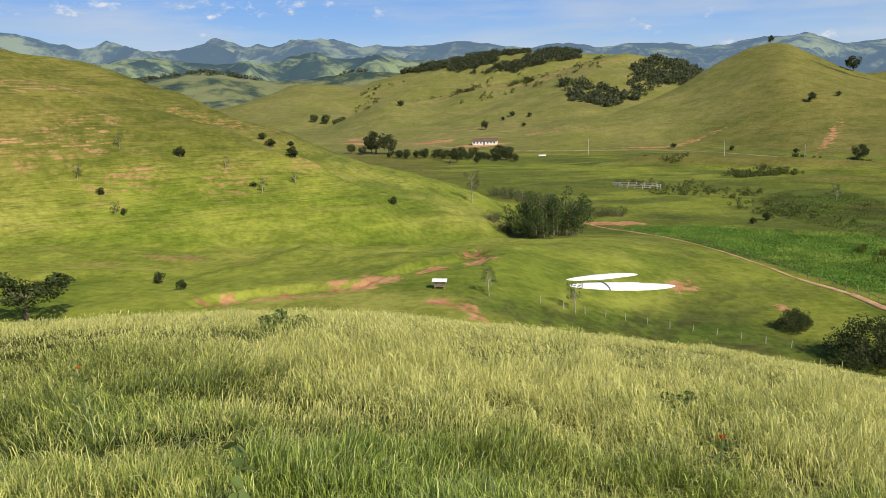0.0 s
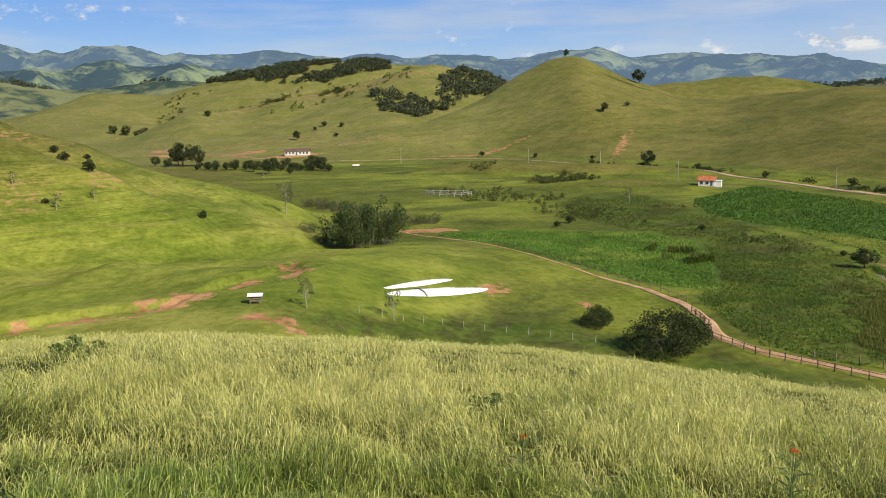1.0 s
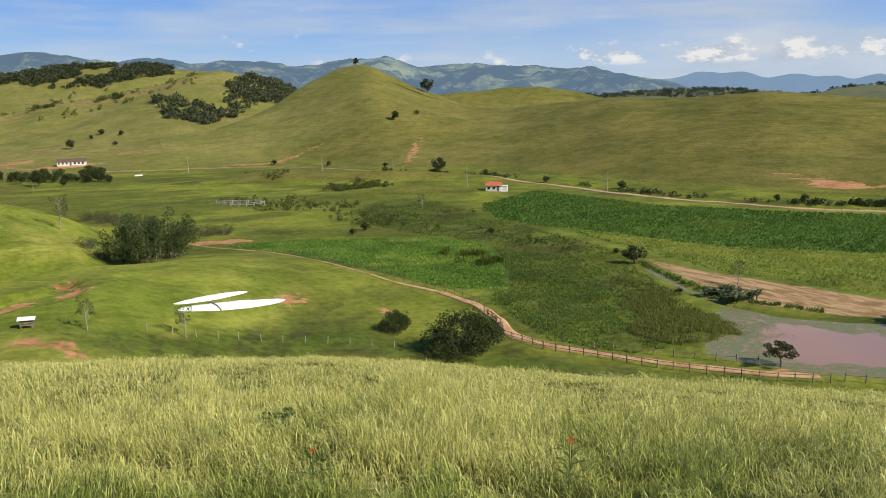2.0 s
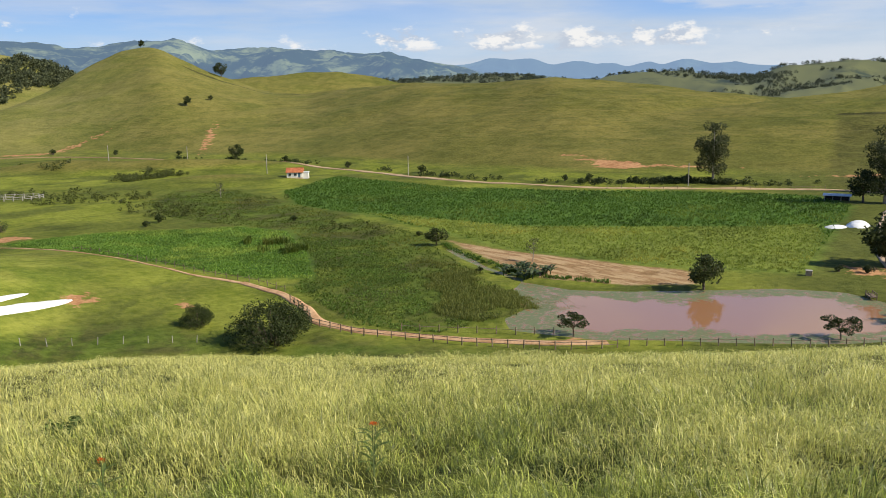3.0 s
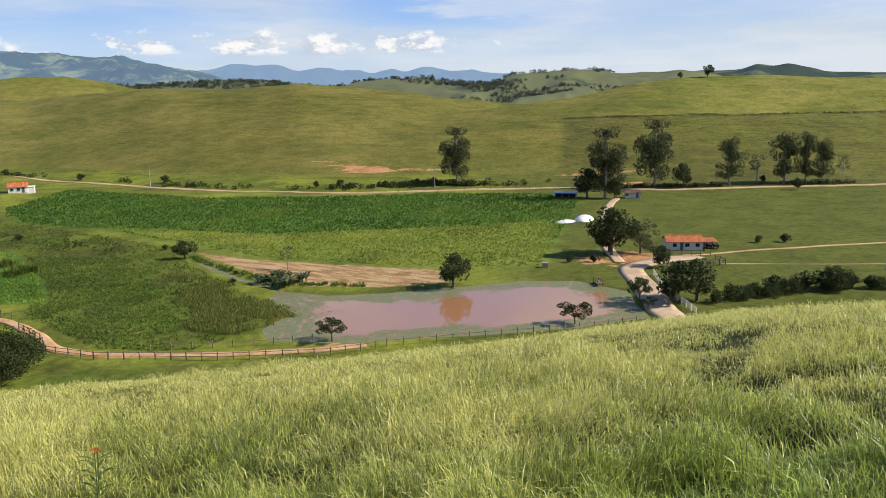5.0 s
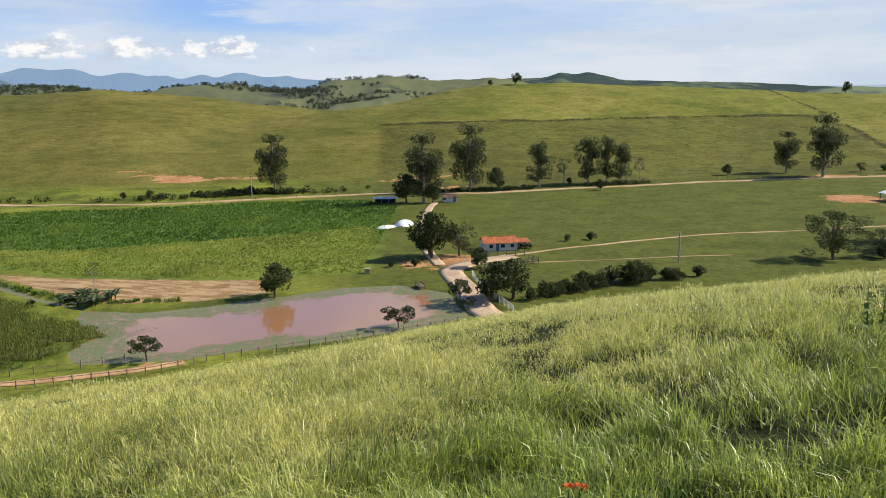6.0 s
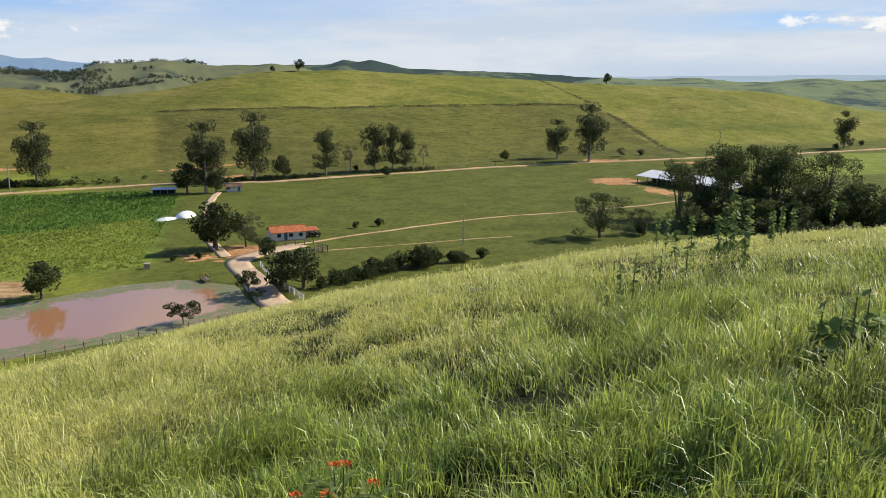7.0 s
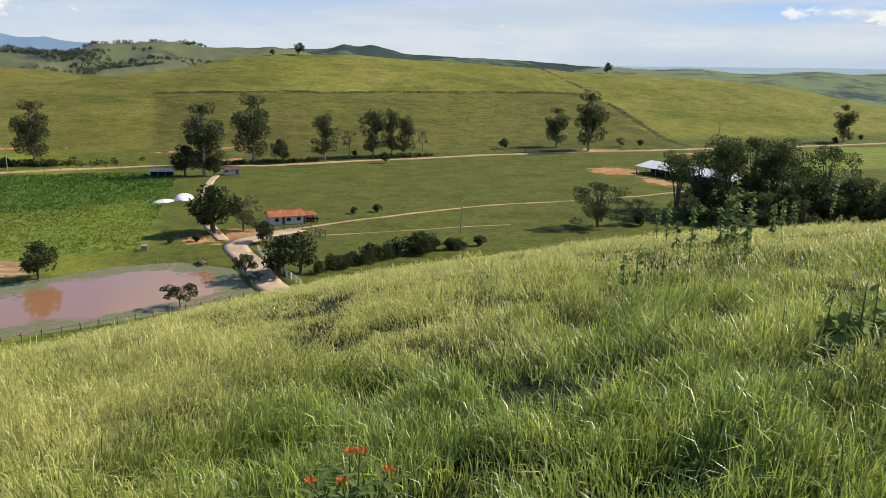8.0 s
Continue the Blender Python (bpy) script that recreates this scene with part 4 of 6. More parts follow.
woods("marsh_scrub", "tangled low scrub in the valley bottom", wood_in(9, 1300, [(69, 343), (94, 346), (106, 308), (119, 285), (128, 262), (146, 243), (129, 190), (129, 166), (114, 160), (104, 182), (104, 214), (99, 236), (81, 262), (70, 298)], 0.04, 20, 14), 0.9, LEAF_MARSH, 70, 34, 0.26)


def hedge_line(seed, line, n, spread):
    g = np.random.default_rng(seed)
    p = np.array(line, float)
    s = np.concatenate([[0], np.cumsum(np.hypot(*np.diff(p, axis=0).T))])
    q = g.uniform(0, s[-1], n)
    x, y = np.interp(q, s, p[:, 0]) + g.normal(0, spread, n), np.interp(q, s, p[:, 1]) + g.normal(0, spread, n)
    k = fbm(x, y, 18, 3, seed) > -0.08
    return np.stack([x[k], y[k], land(x[k], y[k])], 1)


woods("roadside_hedge", "low dark hedge growth along the dirt road", hedge_line(10, [(r * math.sin(radians(a)), r * math.cos(radians(a))) for a, r in [(22, 500), (29, 442), (35, 391), (41, 346), (50, 317), (57, 323), (66, 329)]], 420, 1.6), 0.95, LEAF_BUSH, 71, 34, 0.27)
woods("roadside_hedge", "dark weedy bank beside the dirt road", hedge_line(11, [(245, 205), (256, 192), (268, 180), (283, 158), (296, 140)], 260, 1.5), 1.1, LEAF_DARK, 72, 34, 0.27)
woods("roadside_hedge", "shaded weedy verge beneath the eucalyptus row", hedge_line(12, [(293, 122), (308, 92), (330, 64), (350, 38)], 260, 1.3), 0.8, LEAF_DARK, 73, 34, 0.27)


def dashes(seed, line, n, spread, dash=17.0, gap=7.0):
    """Places along a line in broken stretches."""
    g = np.random.default_rng(seed)
    p = np.array(line, float)
    s = np.concatenate([[0], np.cumsum(np.hypot(*np.diff(p, axis=0).T))])
    q = g.uniform(0, s[-1], n)
    q = q[(q % (dash + gap)) < dash]
    x, y = np.interp(q, s, p[:, 0]) + g.normal(0, spread, len(q)), np.interp(q, s, p[:, 1]) + g.normal(0, spread, len(q))
    return np.stack([x, y, land(x, y) - 0.25], 1)


woods("terrace_scrub", "dark dashes of scrub along an old terrace bank", dashes(15, BANK_LINES[0], 420, 0.7), 0.5, LEAF_MARSH, 76, 26, 0.3)
woods("terrace_scrub", "dark hedge scrub along a field boundary", dashes(16, BANK_LINES[1], 150, 0.6, 40, 3), 0.45, LEAF_MARSH, 77, 24, 0.3)


def crest_places(seed, n, crest, rise, depth, rough, rseed, az, u, rule):
    rng = np.random.default_rng(seed)
    a, w = rng.uniform(*az, n), rng.uniform(*u, n)
    x, y, z = range_height(a, w, crest, rise, depth, rough, rseed)
    return np.stack([x, y, z], 1)[rule(a, w, x, y)]


RIGHT_CREST = [(30, 1350), (60, 1450), (74, 1700), (80, 2300), (100, 2500), (125, 2600)]
RIGHT_RISE = [(30, 0.2), (34, 0.6), (37.5, 0.78), (41.9, 1.0), (45.7, 0.98), (49, 0.62), (50.3, 0.58), (51.7, 0.92), (54.8, 1.07), (56.6, 1.13), (59.2, 0.85), (60.7, 0.72), (61.8, 1.12), (62.9, 1.37), (66, 1.5), (69.9, 1.17), (72.8, 1.3), (75.1, 1.1), (76.6, 0.6), (80, -0.3), (84, -1)]
woods("hilltop_woods", "dark wooded belts on the low hills", crest_places(5, 5200, RIGHT_CREST, RIGHT_RISE, 0.3, 0.4, 17, (30, 71.5), (0.35, 1.02), lambda a, w, x, y: fbm(x, y, 130, 3, 55) > 0.3 - 0.6 * ((a > 36) & (a < 51)) * ease(w, 0.75, 0.95) - 0.62 * ((w > 0.42) & (w < 0.56) & (a > 58)) - 0.35 * (w > 0.975)), 3.0, LEAF_FAR_HAZE, 65, 34, 0.27)
LEFT_CREST = [(-40, 1650), (10, 1750)]
LEFT_RISE = [(-36, 0.8), (-24, 1.3), (-18.9, 1.61), (-16, 2.09), (-14.4, 1.9), (-12.5, 1.5), (-11, 1.32), (-9.2, 1.47), (-5.6, 2.0), (-1.6, 1.9), (2, 1.9), (6, 1.4), (12, 0.4)]
woods("left_woods", "dark belt of woodland on grassy hills", crest_places(6, 1500, LEFT_CREST, LEFT_RISE, 0.3, 0.4, 13, (-20, 3), (0.55, 1.02), lambda a, w, x, y: fbm(x, y, 140, 3, 56) > 0.12 - 0.3 * (w > 0.86)), 3.8, LEAF_FAR_HAZE, 66, 34, 0.28)


# ---- trees and plants ----
def leaf_cards(rng, centres, radii, counts, size, droop=0.0, flat=1.0):
    """Many small folded leaves strewn through blobs, thickest near their skins: verts and triangles."""
    out = []
    for c, rad, n in zip(centres, radii, counts):
        d = rng.normal(size=(n, 3))
        d /= np.linalg.norm(d, axis=1)[:, None]
        q = rng.uniform(0.35, 1.0, n) ** 0.45 * rng.uniform(0.85, 1.12, n)
        out.append(np.array(c) + d * q[:, None] * np.array(rad))
    p = np.concatenate(out)
    n = len(p)
    a = rng.normal(size=(n, 3)) * (1, 1, flat)
    a[:, 2] -= droop
    a /= np.linalg.norm(a, axis=1)[:, None]
    b = np.cross(a, rng.normal(size=(n, 3)))
    b /= np.linalg.norm(b, axis=1)[:, None] + 1e-9
    s = size * rng.uniform(0.6, 1.4, (n, 1))
    v = np.stack([p - a * s, p - b * s * 0.5, p + a * s, p + b * s * 0.5], 1).reshape(-1, 3)
    i = np.arange(n)[:, None] * 4
    f = np.concatenate([i + [0, 1, 2], i + [0, 2, 3]], 0)
    return v, f


def build_tree(name, label, category, kind, seed, leaf, bark, group=""):
    """A tree at the origin, built once: trunk with limbs, and a crown of leaf clumps."""
    rng = np.random.default_rng(seed)
    ob = thing(name, label, category, group=group)
    limbs, cs, rs, ns = [], [], [], []
    if kind == "tall":
        h = 22.0
        trunk = [(0, 0, -0.5), (0.2, 0.1, h * 0.25), (0.1, 0.3, h * 0.5), (0.4, 0.1, h * 0.75), (0.3, 0.3, h * 0.95)]
        limbs.append(tube(trunk, [0.55, 0.42, 0.3, 0.18, 0.05]))
        for k in range(32):
            z = h * rng.uniform(0.13, 0.92)
            w = rng.uniform(0, 6.28)
            reach = rng.uniform(1.4, 6.2) * (1.15 - 0.9 * abs(z / h - 0.5))
            e = (math.cos(w) * reach, math.sin(w) * reach, z + 1.5)
            limbs.append(tube([(0.2, 0.2, z - 1.0), (e[0] * 0.5, e[1] * 0.5, z + 0.3), e], [0.14, 0.09, 0.03], 5))
            cs.append(e), rs.append((rng.uniform(1.7, 3.0), rng.uniform(1.7, 3.0), rng.uniform(1.5, 2.6))), ns.append(190)
            cs.append((e[0] * 0.42, e[1] * 0.42, z + rng.uniform(-0.4, 1.0))), rs.append((1.5, 1.5, 1.6)), ns.append(80)
        cs.append((0.3, 0.3, h * 0.94)), rs.append((1.5, 1.5, 1.8)), ns.append(120)
        v, f = leaf_cards(rng, cs, rs, ns, 0.30, 0.8)
    elif kind == "round":
        h = 6.5
        limbs.append(tube([(0, 0, -0.4), (0.05, 0.1, 1.2), (0.1, 0.0, 2.4), (0.1, 0.1, 4.5)], [0.24, 0.19, 0.15, 0.06]))
        for k in range(16):
            d = rng.normal(size=3)
            d /= np.linalg.norm(d)
            e = (d[0] * 2.3, d[1] * 2.3, 3.7 + d[2] * 1.75)
            limbs.append(tube([(0.1, 0, 1.6), (e[0] * 0.5, e[1] * 0.5, 2.8), e], [0.1, 0.07, 0.02], 5))
            q = rng.uniform(0.8, 1.25)
            cs.append(e), rs.append((q * 1.15, q * 1.15, q)), ns.append(125)
        cs.append((0, 0, 3.7)), rs.append((2.1, 2.1, 1.8)), ns.append(220)
        v, f = leaf_cards(rng, cs, rs, ns, 0.22)
    elif kind == "spread":
        h = 6.0
        limbs.append(tube([(0, 0, -0.4), (0.1, 0, 1.0), (0.0, 0.15, 2.2)], [0.22, 0.17, 0.13]))
        for k in range(15):
            w, reach = k * 2.4, rng.uniform(0.8, 3.2)
            e = (math.cos(w) * reach, math.sin(w) * reach, rng.uniform(3.4, 5.2) - reach * 0.25)
            limbs.append(tube([(0, 0.15, 2.0), (e[0] * 0.45, e[1] * 0.45, 3.0), e], [0.1, 0.06, 0.02], 5))
            q = rng.uniform(0.8, 1.3)
            cs.append(e), rs.append((q, q, q * 0.6)), ns.append(150)
        v, f = leaf_cards(rng, cs, rs, ns, 0.17)
    elif kind == "broad":
        h = 14.0
        limbs.append(tube([(0, 0, -0.6), (0.2, 0.1, 2.5), (0.3, 0.3, 5.0)], [0.4, 0.3, 0.24]))
        for k in range(38):
            w, reach = k * 2.4, rng.uniform(0.6, 5.4)
            e = (math.cos(w) * reach, math.sin(w) * reach, rng.uniform(3.2, 13.0) - reach * 0.3)
            limbs.append(tube([(0.25, 0.25, 3.4), (e[0] * 0.45, e[1] * 0.45, e[2] * 0.7), e], [0.14, 0.08, 0.025], 5))
            q = rng.uniform(0.9, 1.7)
            cs.append(e), rs.append((q * 1.2, q * 1.2, q * 0.85)), ns.append(170)
        v, f = leaf_cards(rng, cs, rs, ns, 0.2)
    elif kind == "grove":
        h = 14.0
        for j in range(4):
            w, out = j * 1.7 + rng.uniform(0, 0.5), rng.uniform(1.6, 3.4)
            top = (math.cos(w) * out, math.sin(w) * out, h * rng.uniform(0.72, 0.94))
            limbs.append(tube([(math.cos(w) * 0.3, math.sin(w) * 0.3, -0.6), (top[0] * 0.35, top[1] * 0.35, h * 0.34), (top[0] * 0.75, top[1] * 0.75, h * 0.62), top], [0.24, 0.18, 0.12, 0.04], 6))
            for k in range(9):
                z = rng.uniform(0.38, 1.0)
                a, reach = rng.uniform(0, 6.28), rng.uniform(0.6, 2.6)
                root = (top[0] * z, top[1] * z, top[2] * (0.25 + 0.72 * z))
                e = (root[0] + math.cos(a) * reach, root[1] + math.sin(a) * reach, root[2] + rng.uniform(0.2, 1.2))
                limbs.append(tube([root, ((root[0] + e[0]) / 2, (root[1] + e[1]) / 2, root[2] + 0.5), e], [0.07, 0.05, 0.015], 5))
                q = rng.uniform(0.9, 1.6)
                cs.append(e), rs.append((q * 1.2, q * 1.2, q * 0.8)), ns.append(150)
        v, f = leaf_cards(rng, cs, rs, ns, 0.2, 0.2)
    elif kind == "dome":
        for k in range(52):
            w, q = rng.uniform(0, 6.28), rng.uniform(0, 1) ** 0.5
            e = (math.cos(w) * q * 5.6, math.sin(w) * q * 4.6, 0.7 + 5.0 * math.sqrt(max(1 - q * q, 0.0)) * rng.uniform(0.35, 1.05))
            limbs.append(tube([(e[0] * 0.3, e[1] * 0.3, -0.5), (e[0] * 0.6, e[1] * 0.6, e[2] * 0.5), e], [0.07, 0.05, 0.015], 5))
            g = rng.uniform(0.8, 1.5)
            cs.append(e), rs.append((g * 1.1, g * 1.1, g * 0.9)), ns.append(180)
        cs.append((0, 0, 2.4)), rs.append((4.9, 4.0, 2.7)), ns.append(2400)
        v, f = leaf_cards(rng, cs, rs, ns, 0.14)
    elif kind == "thin":
        h = 7.0
        limbs.append(tube([(0, 0, -0.4), (0.2, 0.1, 2.0), (0.1, 0.3, 4.0), (0.4, 0.2, 6.5)], [0.16, 0.12, 0.08, 0.02]))
        for k in range(13):
            w, z = rng.uniform(0, 6.28), rng.uniform(2.4, 6.3)
            e = (math.cos(w) * rng.uniform(0.6, 1.9), math.sin(w) * rng.uniform(0.6, 1.9), z + 0.8)
            limbs.append(tube([(0.15, 0.15, z - 0.6), e], [0.06, 0.015], 5))
            cs.append(e), rs.append((0.7, 0.7, 0.6)), ns.append(38)
        v, f = leaf_cards(rng, cs, rs, ns, 0.16)
    elif kind == "bush":
        for k in range(9):
            w, reach = rng.uniform(0, 6.28), rng.uniform(0.1, 0.85)
            e = (math.cos(w) * reach, math.sin(w) * reach, rng.uniform(0.45, 1.45))
            limbs.append(tube([(0, 0, -0.3), (e[0] * 0.5, e[1] * 0.5, e[2] * 0.6), e], [0.06, 0.04, 0.01], 5))
            q = rng.uniform(0.35, 0.6)
            cs.append(e), rs.append((q, q, q * 0.85)), ns.append(85)
        v, f = leaf_cards(rng, cs, rs, ns, 0.11)
    elif kind == "bamboo":
        for k in range(70):
            w, q = rng.uniform(0, 6.28), rng.uniform(0, 1) ** 0.6
            bx, by = math.cos(w) * q * 7.5, math.sin(w) * q * 6.0
            lean, hh = rng.uniform(1.2, 4.2), rng.uniform(5.5, 10.8) * (1.12 - 0.5 * q)
            e = (bx * 1.15 + math.cos(w) * lean, by * 1.15 + math.sin(w) * lean, hh)
            limbs.append(tube([(bx, by, -0.4), (bx * 1.02, by * 1.02, hh * 0.6), e], [0.09, 0.07, 0.02], 4))
            for z in (0.35, 0.6, 0.85, 0.97):
                g = z ** 2.4
                cs.append((bx + (e[0] - bx) * g, by + (e[1] - by) * g, hh * z)), rs.append((1.0, 1.0, 1.1)), ns.append(60 if seed == 10 else 9)
        v, f = leaf_cards(rng, cs, rs, ns, 0.21 if seed == 10 else 0.27, 0.9)
    part("trunk", joined(limbs), bark, ob)
    part("crown", mesh_of("crown", v, f, leaf), leaf, ob)
    return ob


def plant(proto, x, y, scale=1.0, turn=None, stretch=1.0, sink=0.1, label=""):
    """A copy of a tree, stood on the ground."""
    turn = (x * 37 + y * 91) % 360 if turn is None else turn
    ob = copy_thing(proto, Matrix.Identity(4))
    ob.matrix_basis = pose(x, y, height(x, y) - sink, 0, 0, turn) @ Matrix.Diagonal((scale, scale, scale * stretch, 1))
    if label:
        tagged(ob, label)
    return ob


def stand(proto, places):
    """Plants the copies and then takes the first of the places for the tree itself."""
    for p in places[1:]:
        plant(proto, *p)
    x, y, s = places[0][:3]
    st = places[0][4] if len(places[0]) > 4 else 1.0
    proto.matrix_basis = pose(x, y, height(x, y) - 0.1, 0, 0, 40) @ Matrix.Diagonal((s, s, s * st, 1))


def polar(az, r):
    return r * math.sin(radians(az)), r * math.cos(radians(az))


euc = build_tree("eucalyptus_tree", "tall dark green eucalyptus tree with a bare trunk", "tree", "tall", 3, LEAF_EUC, PALE_BARK, "eucalyptus row")
euc_two = build_tree("eucalyptus_tree", "tall ragged eucalyptus tree beside the dirt road", "tree", "tall", 9, LEAF_EUC, PALE_BARK, "eucalyptus row")
stand(euc, [(277, 170, 0.98), (303.5, 99.5, 1.12, 30, 1.0), (400, -16.5, 0.82), (393, -31, 1.18), (476, -175, 0.9), (265, 104, 1.0, 200, 1.05)])
stand(euc_two, [(322, 77, 0.78), (336, 60, 0.78, 100, 1.08), (341.5, 53.5, 0.62, 200, 1.35), (344, 48, 0.6, 60, 1.2)])
round_tree = build_tree("round_tree", "dense round dark green tree", "tree", "round", 4, LEAF_DARK, BARK, "field trees")
stand(round_tree, [(130, 80.5, 1.2, 0, 0.88), (172, 65.5, 1.75, 0, 0.98), (174.5, 67, 1.35, 40, 1.0), (138, 41, 1.5, 60, 0.78), (140.5, 38, 1.35, 200, 0.85), (262, 109, 1.75, 15, 0.95), (266, 101, 1.1, 200), (309, 90.5, 1.45), (207, 416, 1.35), (331, 684, 2.0), (287, 747, 1.1), (248, 569, 1.1), (270, 577, 0.6),
                   (165, 52.5, 0.75), (637, -61, 1.3), (123.0, 147.0, 0.85, 0, 0.8), (34, 690, 1.2), (-46, 560, 2.4, 30), (-37, 552, 2.1), (-50, 575, 1.7), (318, 52, 0.7), (384, 8, 0.8), (*polar(102.8, 219), 1.5), (*polar(105.4, 221), 1.7), (*polar(107.3, 218), 1.6), (*polar(108.9, 220), 1.8), (*polar(110.3, 219), 1.6), (*polar(111.7, 221), 1.7), (*polar(113.0, 219), 1.5), (*polar(114.0, 222), 1.7), (*polar(74.9, 583), 1.3), (*polar(73.2, 575), 0.7)])
broad_tree = build_tree("broad_tree", "broad dark green tree with branching limbs", "tree", "broad", 12, LEAF_GROVE, BARK, "farm trees")
GROVE = [(100.6, 232, 1.15, 1.0), (102.0, 223, 1.25, 1.0), (103.6, 229, 1.45, 1.05), (105.2, 236, 1.5, 1.0), (106.6, 227, 1.45, 1.05), (107.6, 240, 0.9, 1.2), (108.4, 224, 0.95, 0.9), (109.6, 236, 1.35, 1.05), (111.0, 226, 1.0, 0.95), (112.0, 234, 0.95, 0.9), (112.9, 228, 0.8, 0.9),
         (114.8, 214, 1.15, 0.95), (115.8, 225, 1.5, 1.0), (116.8, 214, 1.75, 1.05), (118.2, 225, 1.7, 1.0), (104.4, 215, 0.75, 0.9), (106.0, 213, 0.7, 0.9), (107.8, 215, 0.75, 0.85), (110.2, 215, 0.75, 0.9), (101.2, 213, 0.6, 0.9)]
stand(broad_tree, [(197, -19, 1.1, 10, 0.75), (203, -29, 0.6, 40, 0.8)] + [(*polar(a, d), k, (a * 53) % 360, st) for a, d, k, st in GROVE[1::2]])
feather_tree = build_tree("feathery_tree", "tall feathery tree with several leaning stems", "tree", "grove", 21, LEAF_GROVE, BARK, "farm trees")
stand(feather_tree, [(*polar(a, d), k, (a * 53) % 360, st) for a, d, k, st in GROVE[0::2]])
olive_tree = build_tree("olive_tree", "smaller grey-green tree beside the farm lane", "tree", "broad", 22, LEAF_OLIVE, BARK, "farm trees")
stand(olive_tree, [(176.8, 60.6, 0.66, 0, 0.95), (414, -48, 0.4, 20, 0.9), (484, -181, 0.42, 80, 0.9)])
spread_tree = build_tree("spreading_tree", "small spreading tree with a thin trunk", "tree", "spread", 5, LEAF_BUSH, BARK, "pond trees")
stand(spread_tree, [(91, 77.5, 0.72), (117.5, 50.5, 0.78), (133.8, 45.6, 0.66, 20, 1.4), (*polar(-27.7, 113), 1.6, 0, 0.8), (131.0, 43.2, 0.42)])
thin_tree = build_tree("thin_tree", "thin sparse tree with pale bark", "tree", "thin", 6, LEAF_OLIVE, PALE_BARK, "slope trees")
stand(thin_tree, [(7.7, 241.5, 1.25), (-74.8, 191.9, 0.5), (-51.7, 196.3, 0.42), (-42.6, 192.3, 0.6, 10, 0.8), (-35.8, 198.8, 0.45), (-79.5, 179.2, 0.5), (-68.7, 170.7, 0.5, 30, 0.8), (5.7, 110, 0.58), (18, 113.5, 0.62), (331, 69, 1.5), (356, 42, 1.3), (3.6, 424, 0.7), (125, 118, 0.7), (128, 270, 0.8)])
dome_bush = build_tree("dome_shrub", "large dense dark shrub spread over the slope", "shrub", "dome", 7, LEAF_BUSH, BARK, "slope shrubs")
stand(dome_bush, [(56.5, 105.2, 1.2, 0, 0.86), (52, 120.5, 0.52, 60, 1.1), (146, 31.5, 0.42), (155, 25.5, 0.5), (161, 18.8, 0.62, 0, 1.2), (150, 28, 0.4), (166, 12, 0.4)])
bush = build_tree("bush", "small dark green bush on the grassy slope", "bush", "bush", 8, LEAF_BUSH, BARK, "slope bushes")
stand(bush, [(-62.6, 197.3, 1.7), (-38.3, 209.5, 1.9), (-13, 202.6, 1.3), (-73.6, 176.2, 1.1), (-44.5, 193, 0.9), (-67, 171.5, 0.9), (-48.5, 234, 1.6), (-52, 238, 1.3), (-44, 240, 1.1), (-39, 119, 1.0), (-45, 127, 1.2),
             (90, 231, 1.6), (84, 225, 1.2), (230, 285, 2.2), (248, 205, 2.0), (243, 213, 1.6), (205, 418, 1.5), (60.5, 750, 3.0), (-45, 872, 4.0), (52, 742, 2.2), (75, 735, 2.6), (66, 690, 2.2), (222, 330, 2.0), (212, 372, 2.2), (150, 545, 2.2), (175, 508, 2.0), (197, 468, 1.8), (260, 192, 1.4), (268, 183, 1.6), (273, 178, 1.8),
             (207, 36, 1.4), (203, 41, 1.2), (128, 160, 0.9), (119, 205, 1.1), (433, -96, 1.6), (471, -169, 2.2), (492, -190, 2.0), (336, 68, 1.6), (420, -58, 2.0), (163, 66, 1.1), (160, 70, 0.9), (110, 118, 0.8),
             (141, 34.5, 1.6), (144.5, 33, 1.9), (148.5, 30, 1.7), (152, 28, 2.2), (157.5, 23, 2.3), (159.5, 20.6, 2.6), (163, 16.5, 2.0), (165, 13.6, 1.7), (170, 8, 1.5), (*polar(101.6, 209), 2.6), (*polar(103.2, 208), 3.0), (*polar(104.6, 206), 2.4), (*polar(106.2, 207), 3.1), (*polar(107.7, 206), 2.6), (*polar(109.2, 207), 3.0), (*polar(110.8, 206), 2.5), (*polar(112.4, 208), 2.8), (*polar(98.4, 203), 2.2)] + [(*polar(-3.8 + 0.62 * k, 520 - 3.4 * k + 9 * hashed(k, 3, 8)), 2.0 + 1.3 * hashed(k, 5, 8)) for k in range(15)])
hedge = build_tree("hedge_tree", "dark bushy tree in the streamside thicket", "tree", "round", 14, LEAF_DARK, BARK, "streamside thicket")
row = [polar(a, r) for a, r in [(-3.6, 540), (-2.6, 530), (-1.4, 512), (-0.6, 508), (0.3, 512), (1.1, 502), (2.0, 508), (2.7, 495), (3.5, 490), (4.3, 482), (4.9, 470), (0.8, 470), (2.2, 462), (-5.6, 560), (-6.4, 575), (-8, 1010), (-7.3, 990), (-6.9, 1015), (-8.8, 1020), (-6.0, 1000), (-3.1, 522), (-0.2, 490), (3.9, 500), (1.6, 488)]]
stand(hedge, [(x, y, 0.55 + 0.8 * hashed(int(x), int(y), 5) + (0.7 if math.hypot(x, y) > 900 else 0)) for x, y in row])
bamboo = build_tree("bamboo_thicket", "large arching clump of green bamboo", "bamboo", "bamboo", 10, LEAF_BAMBOO, WOOD)
